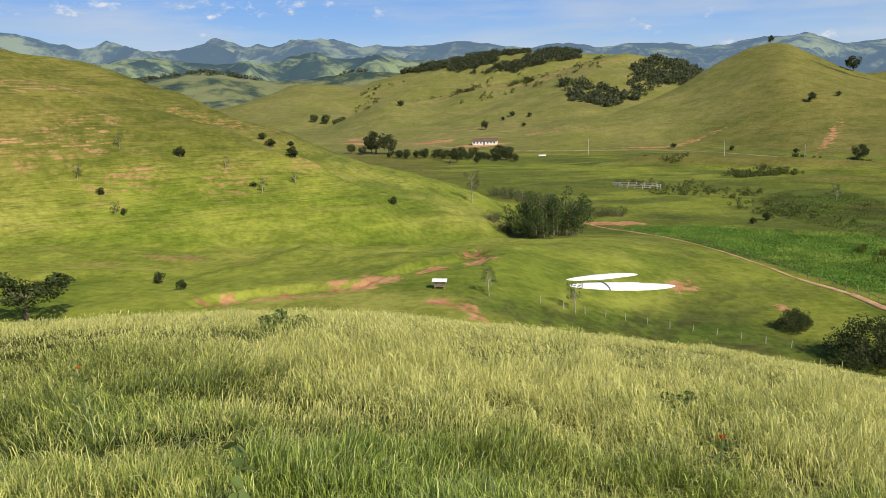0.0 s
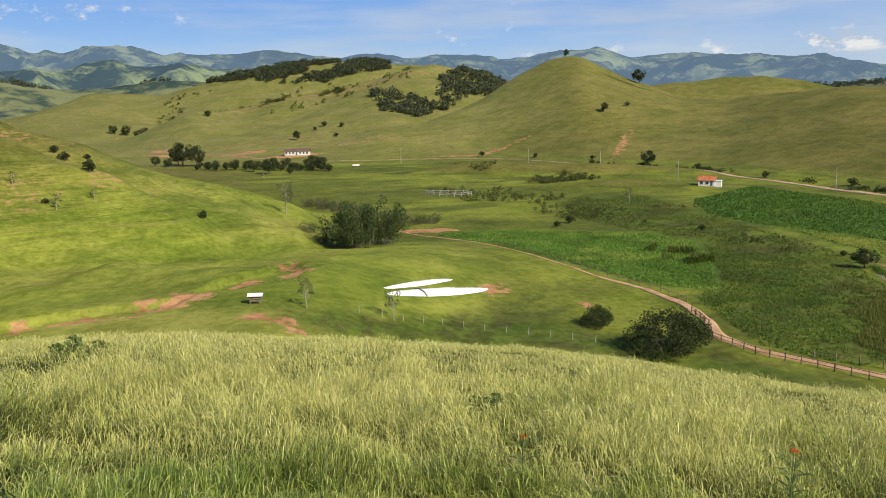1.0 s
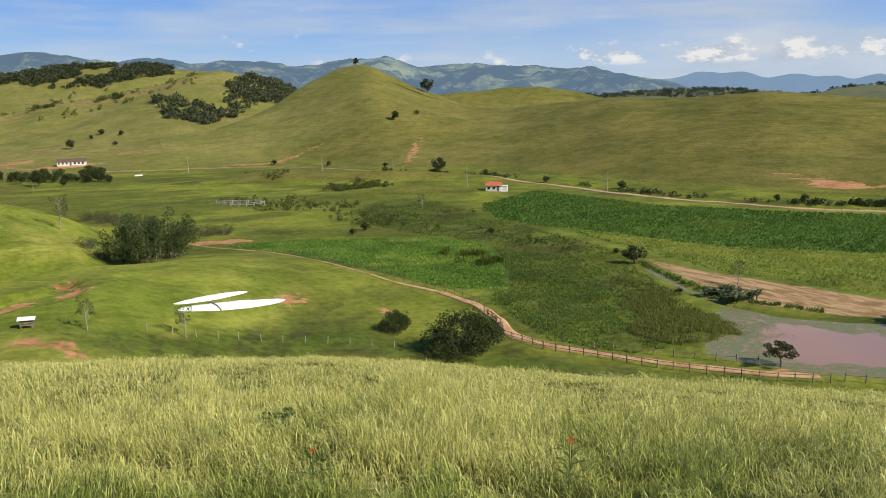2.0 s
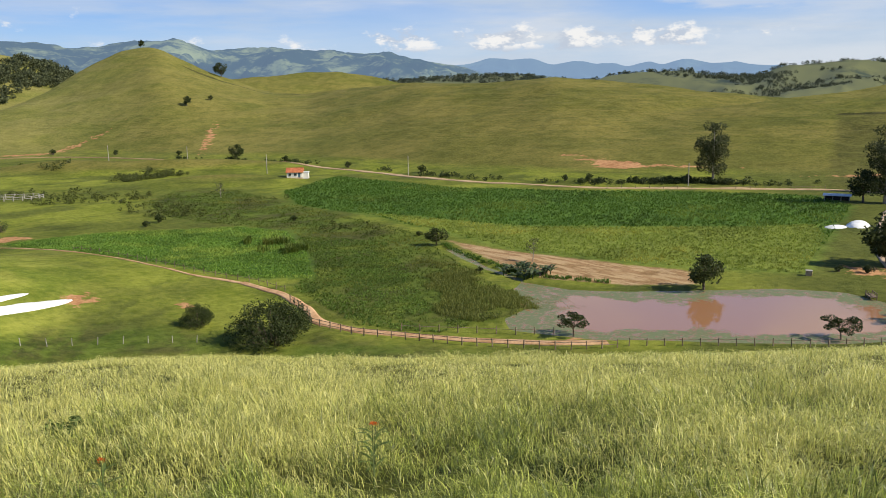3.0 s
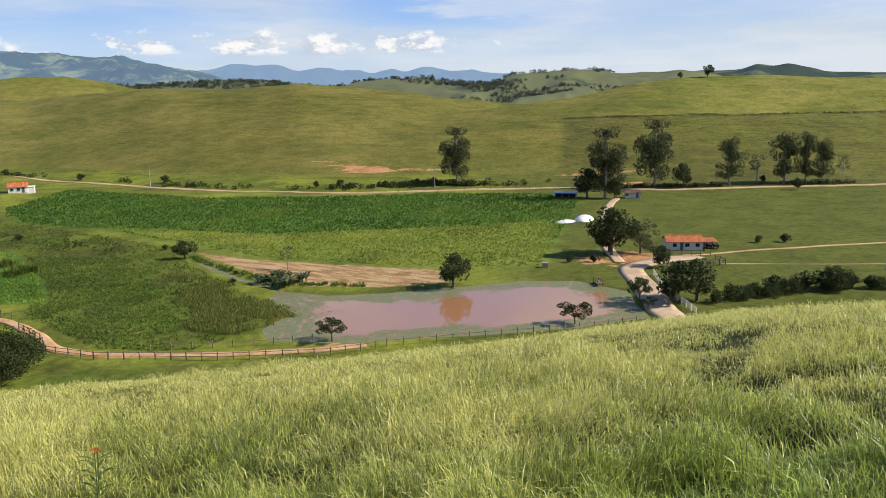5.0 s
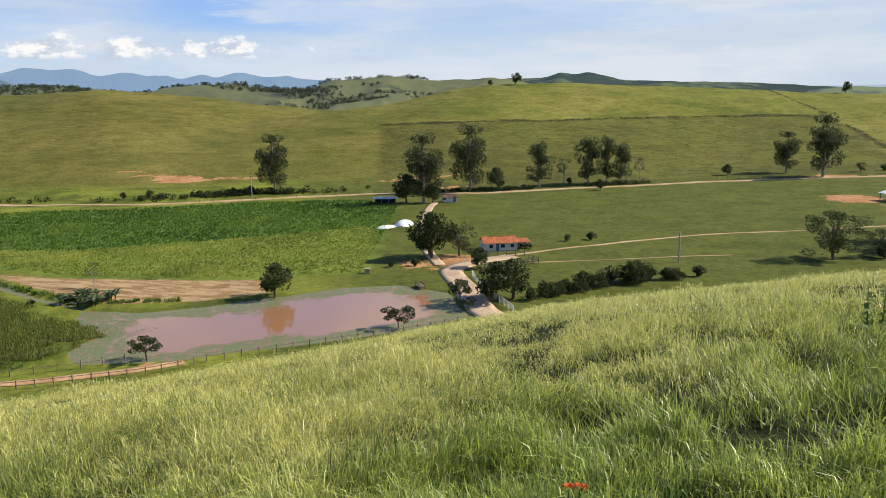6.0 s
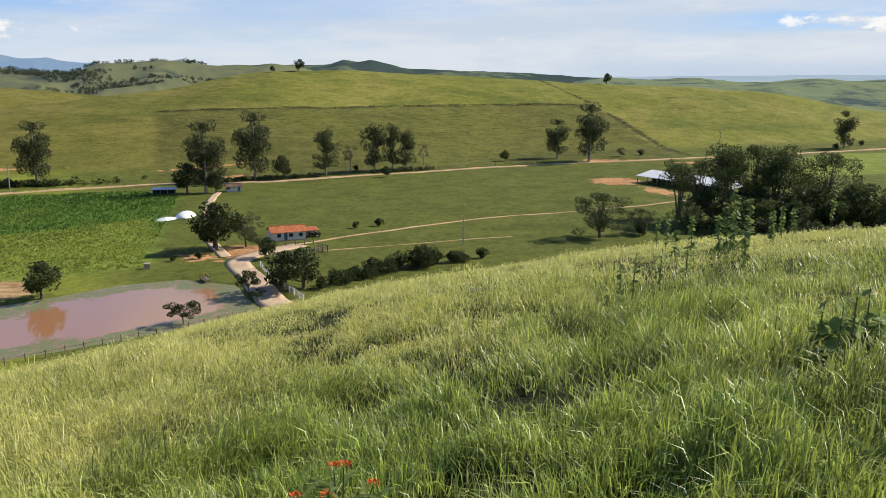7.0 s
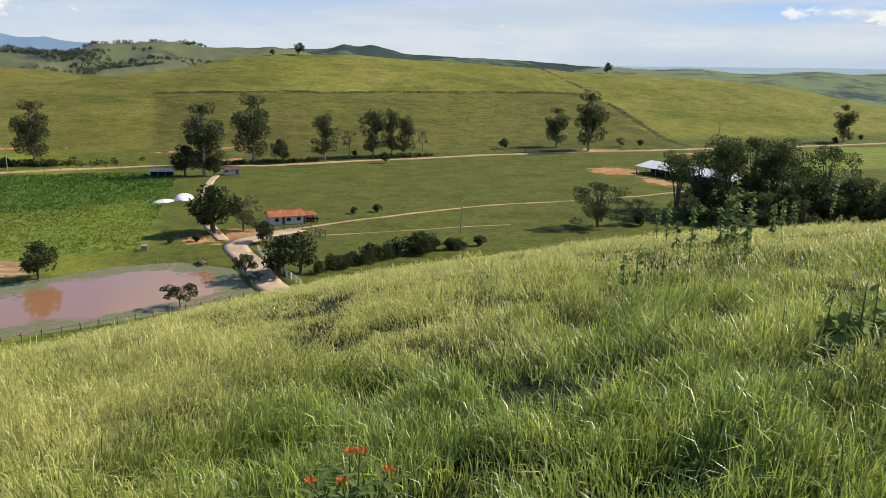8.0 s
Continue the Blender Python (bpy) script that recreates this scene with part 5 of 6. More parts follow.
stand(bamboo, [(26.5, 203, 1.1)])
small_bamboo = build_tree("bamboo_clump", "low clump of bamboo beside the field", "bamboo", "bamboo", 15, LEAF_BAMBOO, WOOD, "bamboo clumps")
stand(small_bamboo, [(19.5, 305, 0.4), (23, 296, 0.45), (27, 285, 0.45), (32, 273, 0.45), (37, 262, 0.45), (42, 252, 0.42), (46.5, 247, 0.36), (51, 246, 0.36), (15.5, 208, 0.4), (11.5, 210, 0.34)])


# ---- blades: crops, reeds, grass ----
def blades(rng, p, h, lean, w, fine=True, face=None):
    """Bent blades rising from p: verts and triangles, with how far up each vertex sits."""
    n = len(p)
    a = rng.uniform(0, 2 * np.pi, n) if face is None else face
    out = np.stack([np.cos(a), np.sin(a), 0 * a], 1)
    b = a + rng.uniform(-1.2, 1.2, n) + np.pi / 2
    side = np.stack([np.cos(b), np.sin(b), 0 * b], 1) * (w / 2)[:, None]
    up = np.array([0, 0, 1.0])
    tip = p + out * (h * lean)[:, None] + up * (h * (1 - 0.35 * lean))[:, None]
    i = np.arange(n)[:, None]
    if fine:
        mid = p + out * (h * lean * 0.3)[:, None] + up * (h * 0.58)[:, None]
        v = np.stack([p - side, p + side, mid - side * 0.8, mid + side * 0.8, tip], 1).reshape(-1, 3)
        f = np.concatenate([i * 5 + [0, 1, 3], i * 5 + [0, 3, 2], i * 5 + [2, 3, 4]], 0)
        t = np.tile([0, 0, 0.55, 0.55, 1.0], n)
    else:
        v = np.stack([p - side, p + side, tip], 1).reshape(-1, 3)
        f = i * 3 + [0, 1, 2]
        t = np.tile([0.0, 0.0, 1.0], n)
    return v, f, t


def in_poly(rng, poly, n, rows=None, bearing=0.0, keep=None):
    p = np.array(poly, float)
    x, y = rng.uniform(p[:, 0].min(), p[:, 0].max(), n), rng.uniform(p[:, 1].min(), p[:, 1].max(), n)
    if rows:
        c, s = math.cos(radians(bearing)), math.sin(radians(bearing))
        u, v = x * c - y * s, x * s + y * c
        u = np.round(u / rows) * rows + rng.normal(0, rows * 0.3, n)
        x, y = u * c + v * s, -u * s + v * c
    k = polygon_distance(x, y, poly) < -0.3
    if keep is not None:
        k &= keep(x, y)
    return x[k], y[k]


def field(name, label, category, x, y, h, w, per, mat, seed, lean=(0.2, 0.8)):
    """Leafy stalks at each place, all one mass of stuff."""
    rng = np.random.default_rng(seed)
    p = np.repeat(np.stack([x, y, land(x, y) - 0.05], 1), per, 0)
    p[:, :2] += rng.normal(0, 0.18, (len(p), 2))
    p[:, 2] += rng.uniform(0, 0.3, len(p)) * h
    v, f, t = blades(rng, p, h * rng.uniform(0.6, 1.15, len(p)), rng.uniform(*lean, len(p)), w * rng.uniform(0.7, 1.3, len(p)))
    return tagged(new(name, mesh_of(name, v, f, mat)), label, category, kind="stuff")


rng = np.random.default_rng(31)
not_young = lambda x, y: polygon_distance(x, y, YOUNG) > 0
x, y = in_poly(rng, CROP, 27000, 1.6, 62, not_young)
field("maize_field", "tall dark green maize crop in rows", "crop", x, y, 0.75, 0.23, 4, LEAF_CROP, 32, (0.4, 1.4))
x, y = in_poly(rng, YOUNG, 17000, 1.3, 62)
field("young_maize_field", "short pale green maize crop", "crop", x, y, 0.5, 0.15, 4, LEAF_YOUNG, 33, (0.4, 1.4))
x, y = in_poly(rng, CROP_NEAR, 17000, 1.1, 150)
field("green_crop", "bright green low crop beside the farm path", "crop", x, y, 0.5, 0.17, 4, LEAF_GREEN, 34, (0.4, 1.4))
x, y = in_poly(rng, MARSH, 15000, keep=lambda x, y: (fbm(x, y, 14, 3, 41) > -0.3) & (polygon_distance(x, y, POND) > 0.5) & (polygon_distance(x, y, CROP_NEAR) > 1))
field("marsh_reeds", "rank green reeds and tall marsh grass", "reeds", x, y, 0.5, 0.12, 4, LEAF_REED, 35, (0.3, 1.3))
REEDBED = [(112, 137), (111, 122), (106.5, 104), (108, 94), (105, 85.5), (102, 87.5), (96.5, 93), (92, 91), (85.5, 92), (83.6, 100), (92, 114), (104, 133)]
x, y = in_poly(rng, REEDBED, 11000, keep=lambda x, y: (fbm(x, y, 5, 2, 44) > -0.2) & (polygon_distance(x, y, REEDBED) + 7 * fbm(x, y, 7, 3, 46) < -0.6))
field("reed_bed", "dense olive-brown reeds standing at the pond's end", "reeds", x, y, 0.65, 0.10, 4, LEAF_RUSH, 36, (0.1, 0.7))
HERBS = [(92, 190), (110, 176), (117, 158), (92, 113), (83, 100), (84, 91), (77, 92), (70.5, 104), (74, 124), (76, 133), (84, 140), (92, 158), (99, 172)]
x, y = in_poly(rng, HERBS, 15000, keep=lambda x, y: (fbm(x, y, 9, 3, 45) > -0.34) & (polygon_distance(x, y, REEDBED) > 0.5) & (polygon_distance(x, y, CROP_NEAR) > 0.5))
field("marsh_herbs", "lush bright green herbs beside the farm path", "herbs", x, y, 0.42, 0.15, 4, LEAF_HERB, 39, (0.4, 1.4))
CANE = [(86, 176), (93, 184), (99, 176), (98, 162), (90, 160)]
x, y = in_poly(rng, CANE, 420, keep=lambda x, y: fbm(x, y, 5, 2, 43) > 0.0)
field("elephant_grass", "tall pale clumps of elephant grass", "tall grass", x, y, 2.1, 0.16, 9, LEAF_REED, 37, (0.3, 1.1))
x, y = in_poly(rng, [(126, 147), (119.5, 126), (115.5, 111), (123, 96), (121, 94), (113.5, 109), (117.5, 127), (124, 148)], 1600)
field("ditch_grass", "dark rank grass along the ditch bank", "grass", x, y, 0.7, 0.15, 7, LEAF_CROP, 38, (0.3, 1.3))


# ---- buildings, fences, poles ----
def gable_roof(length, width, eave, rise, over=0.4, thick=0.12, ribs=0.45, hump=0.05):
    """A two-sided roof along x, its courses of tiles or sheeting as raised ribs running down the slopes."""
    v, f = [], []
    n = max(int((length + 2 * over) / ribs), 2)
    half = width / 2 + over
    drop = rise * over / (width / 2)
    for i in range(n * 2 + 1):
        x = -length / 2 - over + (length + 2 * over) * i / (2 * n)
        h = hump if i % 2 else 0.0
        v += [(x, -half, eave - drop + h), (x, -half * 0.5, eave - drop + (rise + drop) * 0.5 + h), (x, 0, eave + rise + h + 0.02), (x, half * 0.5, eave - drop + (rise + drop) * 0.5 + h), (x, half, eave - drop + h)]
    for i in range(n * 2):
        for k in range(4):
            a = i * 5 + k
            f.append((a, a + 5, a + 6, a + 1))
    m = len(v)
    v += [(x, y, z - thick - (0.0)) for x, y, z in v[:m]]
    for i in range(n * 2):
        for k in range(4):
            a = m + i * 5 + k
            f.append((a, a + 1, a + 6, a + 5))
    for i in range(n * 2):
        for k in (0, 4):
            a = i * 5 + k
            f.append((a, m + a, m + a + 5, a + 5) if k == 0 else (a, a + 5, m + a + 5, m + a))
    for i in (0, n * 2):
        for k in range(4):
            a = i * 5 + k
            f.append((a, a + 1, m + a + 1, m + a) if i == 0 else (a, m + a, m + a + 1, a + 1))
    return v, f


def walls(length, width, eave, rise, thick=0.25):
    """Outer shell of a gabled house as four thick walls, two of them with gables."""
    L, W = length / 2, width / 2
    bm = bmesh.new()
    box(bm, -L, -W, -0.4, L, -W + thick, eave)
    box(bm, -L, W - thick, -0.4, L, W, eave)
    for x0, x1 in ((-L, -L + thick), (L - thick, L)):
        ring = [(-W + thick, -0.4), (W - thick, -0.4), (W - thick, eave), (0, eave + rise - 0.14), (-W + thick, eave)]
        a = [bm.verts.new((x0, y, z)) for y, z in ring]
        b = [bm.verts.new((x1, y, z)) for y, z in ring]
        bm.faces.new(a[::-1]), bm.faces.new(b)
        for i in range(5):
            j = (i + 1) % 5
            bm.faces.new((a[i], a[j], b[j], b[i]))
    return bm


def window(parent, x, z, w, h, y, mat=None):
    """A window in the front wall: frame, pane and sill standing proud of it."""
    ob = part("window", box_bm(x - w / 2, y - 0.05, z, x + w / 2, y + 0.02, z + h), mat or DARK, parent)
    bm = bmesh.new()
    for a in ((x - w / 2 - 0.08, z - 0.08, x - w / 2, z + h + 0.08), (x + w / 2, z - 0.08, x + w / 2 + 0.08, z + h + 0.08), (x - w / 2, z + h, x + w / 2, z + h + 0.08), (x - 0.03, z, x + 0.03, z + h)):
        box(bm, a[0], y - 0.09, a[1], a[2], y - 0.01, a[3])
    part("frame", bm, PAINT_BLUE, ob)
    part("sill", box_bm(x - w / 2 - 0.12, y - 0.16, z - 0.12, x + w / 2 + 0.12, y - 0.005, z - 0.08), WALL, ob)
    return ob


def house(name, label, x, y, facing, length, width, eave, rise, roof, windows, doors, category="house"):
    ob = thing(name, label, category, (x, y, height(x, y)), facing)
    part("wall", walls(length, width, eave, rise), WALL, ob)
    part("plinth", box_bm(-length / 2 - 0.06, -width / 2 - 0.06, -0.5, length / 2 + 0.06, width / 2 + 0.06, 0.25), CONCRETE, ob)
    part("roof", gable_roof(length, width, eave, rise), roof, ob)
    part("ridge_cap", box_bm(-length / 2 - 0.4, -0.16, eave + rise - 0.02, length / 2 + 0.4, 0.16, eave + rise + 0.14, bevel=0.05), roof, ob)
    for wx, wz, ww, wh in windows:
        window(ob, wx, wz, ww, wh, -width / 2)
    for dx, dw, dh in doors:
        d = part("door", box_bm(dx - dw / 2, -width / 2 - 0.06, 0.25, dx + dw / 2, -width / 2 + 0.02, 0.25 + dh), PAINT_BLUE, ob)
        part("handle", box_bm(dx + dw * 0.3, -width / 2 - 0.12, 1.2, dx + dw * 0.36, -width / 2 - 0.061, 1.32), METAL, d)
    return ob


def facing(x0, y0, x1, y1):
    """The turn that lays a front wall from the first place to the second, its face towards the viewer."""
    return math.degrees(math.atan2(y1 - y0, x1 - x0))


# white farmhouse with a red roof and a lean-to
f3 = facing(182.3, 57.0, 187.0, 48.6)
h3 = house("farmhouse", "white single-storey farmhouse with a red tiled roof", 187.4, 54.4, f3, 9.6, 6.0, 2.6, 1.25, TILES, [(-2.8, 1.1, 0.9, 0.9), (0.6, 1.1, 1.0, 0.9), (3.4, 1.1, 0.9, 0.9)], [(-0.9, 0.9, 2.0)])
for px in (5.3, 8.6):
    for py in (-2.6, 1.6):
        part("porch_post", box_bm(px - 0.09, py - 0.09, -0.3, px + 0.09, py + 0.09, 2.3 if py < 0 else 2.7), WOOD, h3)
bm = bmesh.new()
for i in range(9):
    box(bm, 4.9 + 0.45 * i, -3.0, 2.3, 5.31 + 0.45 * i, 2.0, 2.42, bevel=0.03)
bmesh.ops.transform(bm, matrix=Matrix.Translation((0, 0, 0.32)) @ Matrix.Rotation(0.08, 4, "X"), verts=bm.verts)
part("porch_roof", bm, TILES, h3, "lower red tiled porch roof")
part("porch_wall", box_bm(4.9, 1.7, -0.3, 8.8, 1.95, 2.3), WALL, h3)
for i, (px, py) in enumerate(((6.0, 0.6), (7.4, 0.2))):
    m = thing("farm_trolley", "dark farm cart parked under the porch", "cart", group="farm carts")
    m.matrix_basis = pose(187.2, 54.2, height(187, 54), 0, 0, f3) @ pose(px, py, 0)
    part("tray", box_bm(-0.5, -0.9, 0.55, 0.5, 0.9, 1.05, bevel=0.06), DARK, m)
    for s in (-0.5, 0.5):
        v, f = tube([(s - 0.06, 0, 0.35), (s + 0.06, 0, 0.35)], [0.35, 0.35], 14)
        part("wheel", (v, f + [tuple(range(13, -1, -1))]), TYRE, m)

h3.scale = (0.82, 0.82, 0.82)

# long whitewashed farmhouse under the hill
f1 = facing(20.6, 603.6, 38.0, 601.0)
house("long_farmhouse", "long white farmhouse with an aged brown tile roof", 29.6, 606.5, f1, 17.5, 8.0, 2.9, 1.7, OLD_TILES, [(x, 1.1, 1.0, 1.2) for x in (-7.6, -5.2, -2.8, 2.2, 4.6, 7.0)], [(-0.4, 1.2, 2.3)])
# small white house in the valley
f2 = facing(172.2, 301.2, 177.4, 297.4)
h2 = house("cottage", "small white cottage with an orange tiled roof", 176.2, 301.4, f2, 6.4, 4.8, 2.6, 1.4, TILES, [(-1.9, 1.0, 0.9, 0.9), (0.3, 1.0, 0.9, 0.9)], [(1.9, 0.9, 2.0)])
part("side_wall", box_bm(3.2, -2.0, -0.3, 5.6, 1.8, 2.2), WALL, h2, "lower white annexe")
part("side_roof", box_bm(3.21, -2.2, 2.2, 5.8, 2.0, 2.32, bevel=0.04), METAL, h2)


def open_shed(name, label, x, y, turn, length, width, eave, rise, roof, bays, category="shed", back=True):
    """A long open shed: posts, back wall and a shallow ribbed roof."""
    ob = thing(name, label, category, (x, y, height(x, y)), turn)
    part("roof", gable_roof(length, width, eave, rise, 0.6, 0.08, 0.8, 0.04), roof, ob)
    for i in range(bays + 1):
        px = -length / 2 + length * i / bays
        for py in (-width / 2, width / 2):
            part("post", box_bm(px - 0.11, py - 0.11, -0.5, px + 0.11, py + 0.11, eave), POST, ob)
    if back:
        part("back_wall", box_bm(-length / 2, -0.1, -0.4, length / 2, 0.1, eave - 0.15), DARK, ob)
    for py in (-width / 2, width / 2):
        part("beam", box_bm(-length / 2 - 0.3, py - 0.08, eave - 0.3, length / 2 + 0.3, py + 0.08, eave - 0.02), WOOD, ob)
    return ob


open_shed("cattle_barn", "long cattle barn with a pale metal roof", 295, -61, facing(309, -43.5, 273, -67), 46, 14, 2.7, 1.6, METAL, 9, "barn")
open_shed("farm_shed", "low open shed with a bluish metal roof beside the trees", 262, 117, facing(260, 121, 263, 113), 7, 2.6, 1.7, 0.35, METAL, 3)
house("milking_shed", "small whitewashed shed half hidden beneath trees", 272, 97, facing(267, 101, 272, 92), 5, 3.4, 1.9, 0.7, OLD_TILES, [(-2, 1.0, 0.8, 0.7)], [(1.5, 0.9, 1.9)], "shed")


# cattle feeder with a pale roof
def feeder(x, y, turn):
    ob = thing("salt_feeder", "small roofed cattle feeder of weathered wood with a pale roof", "feeder", (x, y, height(x, y)), turn)
    for px in (-0.8, 0.8):
        for py in (-0.4, 0.4):
            part("post", box_bm(px - 0.06, py - 0.06, -0.4, px + 0.06, py + 0.06, 1.45), WOOD, ob)
    for z in (0.45, 0.8, 1.1):
        for py in (-0.47, 0.47):
            part("rail", box_bm(-0.95, py - 0.02, z, 0.95, py + 0.02, z + 0.13), WOOD, ob)
    part("trough", box_bm(-0.72, -0.33, 0.5, 0.72, 0.33, 0.75), WOOD, ob)
    part("roof", gable_roof(2.1, 1.3, 1.45, 0.28, 0.2, 0.05, 0.2, 0.03), METAL, ob, "pale sheet roof")
    ob.scale = (0.82, 0.82, 0.82)


feeder(-1.0, 111, -8)


# silage heaps under white sheets
def heap(name, label, a, b, width, tall, seed, group):
    a, b = Vector((*a, 0)), Vector((*b, 0))
    d = (b - a).normalized()
    nrm = Vector((-d.y, d.x, 0))
    n, m = 36, 13
    v = []
    for i in range(n + 1):
        s = i / n
        w = width / 2 * min(1, (math.sin(math.pi * min(max(s, 0.004), 0.996))) ** 0.38) * (1 + 0.07 * noise.noise((s * 5, seed, 0)))
        hh = tall * math.sin(math.pi * min(max(s, 0.01), 0.99)) ** 0.5 * (1 + 0.15 * noise.noise((s * 6, 3, seed)))
        for k in range(m):
            o = -1 + 2 * k / (m - 1)
            p = a + (b - a) * s + nrm * (o * w)
            prof = max(1 - abs(o) ** 2.6, 0)
            v.append((p.x, p.y, height(p.x, p.y) - 0.05 + hh * prof + 0.05 * prof * noise.noise((s * 22, o * 4, seed))))
    f = [(i * m + k, (i + 1) * m + k, (i + 1) * m + k + 1, i * m + k + 1) for i in range(n) for k in range(m - 1)]
    ob = thing(name, label, "silage heap", group=group)
    part("sheet", mesh_of("sheet", v, f, SHEET, True), SHEET, ob)
    return ob, v, m


heap("silage_heap", "long low silage heap under a white plastic sheet", (18.8, 128.2), (33.4, 142.4), 1.7, 0.45, 1, "silage heaps")
big, hv, hm = heap("silage_heap", "long broad silage heap under white plastic sheeting", (18.9, 125.4), (39.3, 140.2), 2.9, 0.6, 2, "silage heaps")
line = [Vector(q) + Vector((0, 0, 0.1)) for q in hv[11 * hm:12 * hm]]
part("rope", tube(line, [0.13] * len(line), 5), TYRE, big, "dark weighted strap across the sheet")
heap("round_heap", "round white sheeted silage heap", (209.6, 95.6), (215.0, 93.6), 4.8, 0.6, 3, "round heaps")
heap("round_heap", "taller white sheeted silage heap beside the lane", (213.6, 90.4), (222.0, 92.4), 5.6, 1.4, 4, "round heaps")


# poles
def pole(x, y, tall, turn, arm=True):
    ob = thing("utility_pole", "slim pale concrete utility pole beside the road", "utility pole", (x, y, height(x, y)), turn, "utility poles")
    part("shaft", tube([(0, 0, -1), (0, 0, tall * 0.5), (0, 0, tall)], [0.2, 0.17, 0.13], 8), POST, ob)
    if arm:
        part("crossarm", box_bm(-0.9, -0.06, tall - 0.7, 0.9, 0.06, tall - 0.55), WOOD, ob)
        for px in (-0.8, 0, 0.8):
            part("insulator", tube([(px, 0, tall - 0.55), (px, 0, tall - 0.35)], [0.05, 0.03], 6), POST, ob)
    return ob


for x, y, tall in ((88.6, 514, 9.5), (153.6, 458, 9.5), (181, 419, 9), (182, 336, 9), (222, 284, 8.5), (265.5, 173, 8.5), (455, -104, 9)):
    pole(x, y, tall, 60)
pole(183.6, 12.6, 6.8, 20, False)


# fences
def fence(name, label, line, gap, tall, rails, mat, thick=0.07, group="", sway=0.0):
    """Posts along a line with rails between them."""
    p = np.array(line, float)
    s = np.concatenate([[0], np.cumsum(np.hypot(*np.diff(p, axis=0).T))])
    n = max(int(s[-1] / gap), 1)
    q = np.linspace(0, s[-1], n + 1)
    x, y = np.interp(q, s, p[:, 0]), np.interp(q, s, p[:, 1])
    z = land(x, y)
    ob = thing(name, label, "fence", (x[0], y[0], z[0]), group=group)
    post_mesh = bpy.data.meshes.new("post")
    bm = box_bm(-thick, -thick, -0.4, thick, thick, tall, bevel=thick * 0.3)
    bm.to_mesh(post_mesh)
    bm.free()
    post_mesh.materials.append(mat)
    prng = random.Random(int(x[0] * 10))
    for i in range(n + 1):
        o = part("post", post_mesh, mat, ob)
        o.matrix_basis = pose(x[i] - x[0], y[i] - y[0], z[i] - z[0], prng.uniform(-sway, sway), prng.uniform(-sway, sway), prng.uniform(0, 90))
    for h in rails:
        for i in range(n):
            a, b = (x[i] - x[0], y[i] - y[0], z[i] - z[0] + h), (x[i + 1] - x[0], y[i + 1] - y[0], z[i + 1] - z[0] + h)
            part("rail", tube([a, b], [thick * 0.6] * 2, 5), mat, ob)
    return ob


fence("rail_fence", "weathered wooden rail fence along the dirt path", [(70.5, 124), (68.6, 115), (65.6, 109), (67.6, 100), (71.5, 93.5), (76, 85), (85, 73.5), (91, 69.5)], 2.2, 1.25, (0.55, 1.05), WOOD, 0.075, "fences", 3)
fence("rail_fence", "weathered post fence along the pond's near bank", [(93, 69), (103, 59.5), (112, 50), (122, 42)], 2.4, 1.2, (0.9,), WOOD, 0.07, "fences", 3)
fence("path_fence", "low post fence along the marsh side of the path", [(73.5, 131), (73, 142), (68.5, 155), (64, 172), (56, 195)], 3.0, 1.2, (0.7,), WOOD, 0.07, "fences", 4)
fence("path_fence", "post fence standing in the marsh edge", [(74, 97), (80, 90), (86, 83), (90, 80.5)], 2.6, 1.2, (0.8,), WOOD, 0.07, "fences", 4)
fence("wire_fence", "old pale fence posts on the grassy slope", [(13, 113), (18, 114), (26, 117), (34, 118), (41, 116), (48, 112)], 3.2, 1.1, (), POST, 0.05, "fences", 6)
fence("white_fence", "white rail fence along the concrete drive", [(131.5, 35.5), (140, 41.5), (150, 47.5), (157, 51.0)], 2.2, 1.3, (0.5, 0.9, 1.25), WALL, 0.085, "fences", 1)
fence("yard_fence", "wooden corral fence round the farmyard", [(164, 50.5), (170, 44), (173, 41), (176, 44)], 1.8, 1.5, (0.4, 0.8, 1.2), WOOD, 0.1, "fences", 2)
fence("yard_fence", "wooden rail fence before the farmhouse", [(175, 57.0), (178.5, 52), (181.5, 46.5)], 1.8, 1.3, (0.6, 1.1), WOOD, 0.09, "fences", 2)
fence("corral", "small pale cattle pen in the valley", [(67, 331), (74, 328), (81, 324), (83, 317), (76, 315), (69, 320), (67, 331)], 3.0, 1.6, (0.7, 1.3), POST, 0.16, "fences", 2)
for k, line in enumerate([[(x * 1.0, y) for x, y in [(240, 190), (262, 168), (276, 150), (290, 134)]], [(322, 82), (345, 44), (372, 10), (388, -30)]]):
    fence("road_fence", "thin wooden fence posts along the dirt road", line, 5.0, 1.3, (1.0,), WOOD, 0.08, "fences", 4)

# sluice and box by the pond
ob = thing("sluice", "small wooden sluice platform on the pond bank", "sluice", (144.5, 57.5, height(144.5, 57.5)), 40)
part("deck", box_bm(-1.4, -0.6, 0.45, 1.4, 0.6, 0.58), WOOD, ob)
for px in (-1.2, 0, 1.2):
    for py in (-0.5, 0.5):
        part("post", box_bm(px - 0.07, py - 0.07, -1.2, px + 0.07, py + 0.07, 1.2), WOOD, ob)
part("rail", box_bm(-1.4, -0.54, 1.05, 1.4, -0.46, 1.15), WOOD, ob)
ob = thing("pump_box", "small grey concrete pump box in the grass", "pump box", (152.7, 72.4, height(152.7, 72.4)), 30)
part("body", box_bm(-0.55, -0.55, -0.3, 0.55, 0.55, 0.95, bevel=0.04), CONCRETE, ob)
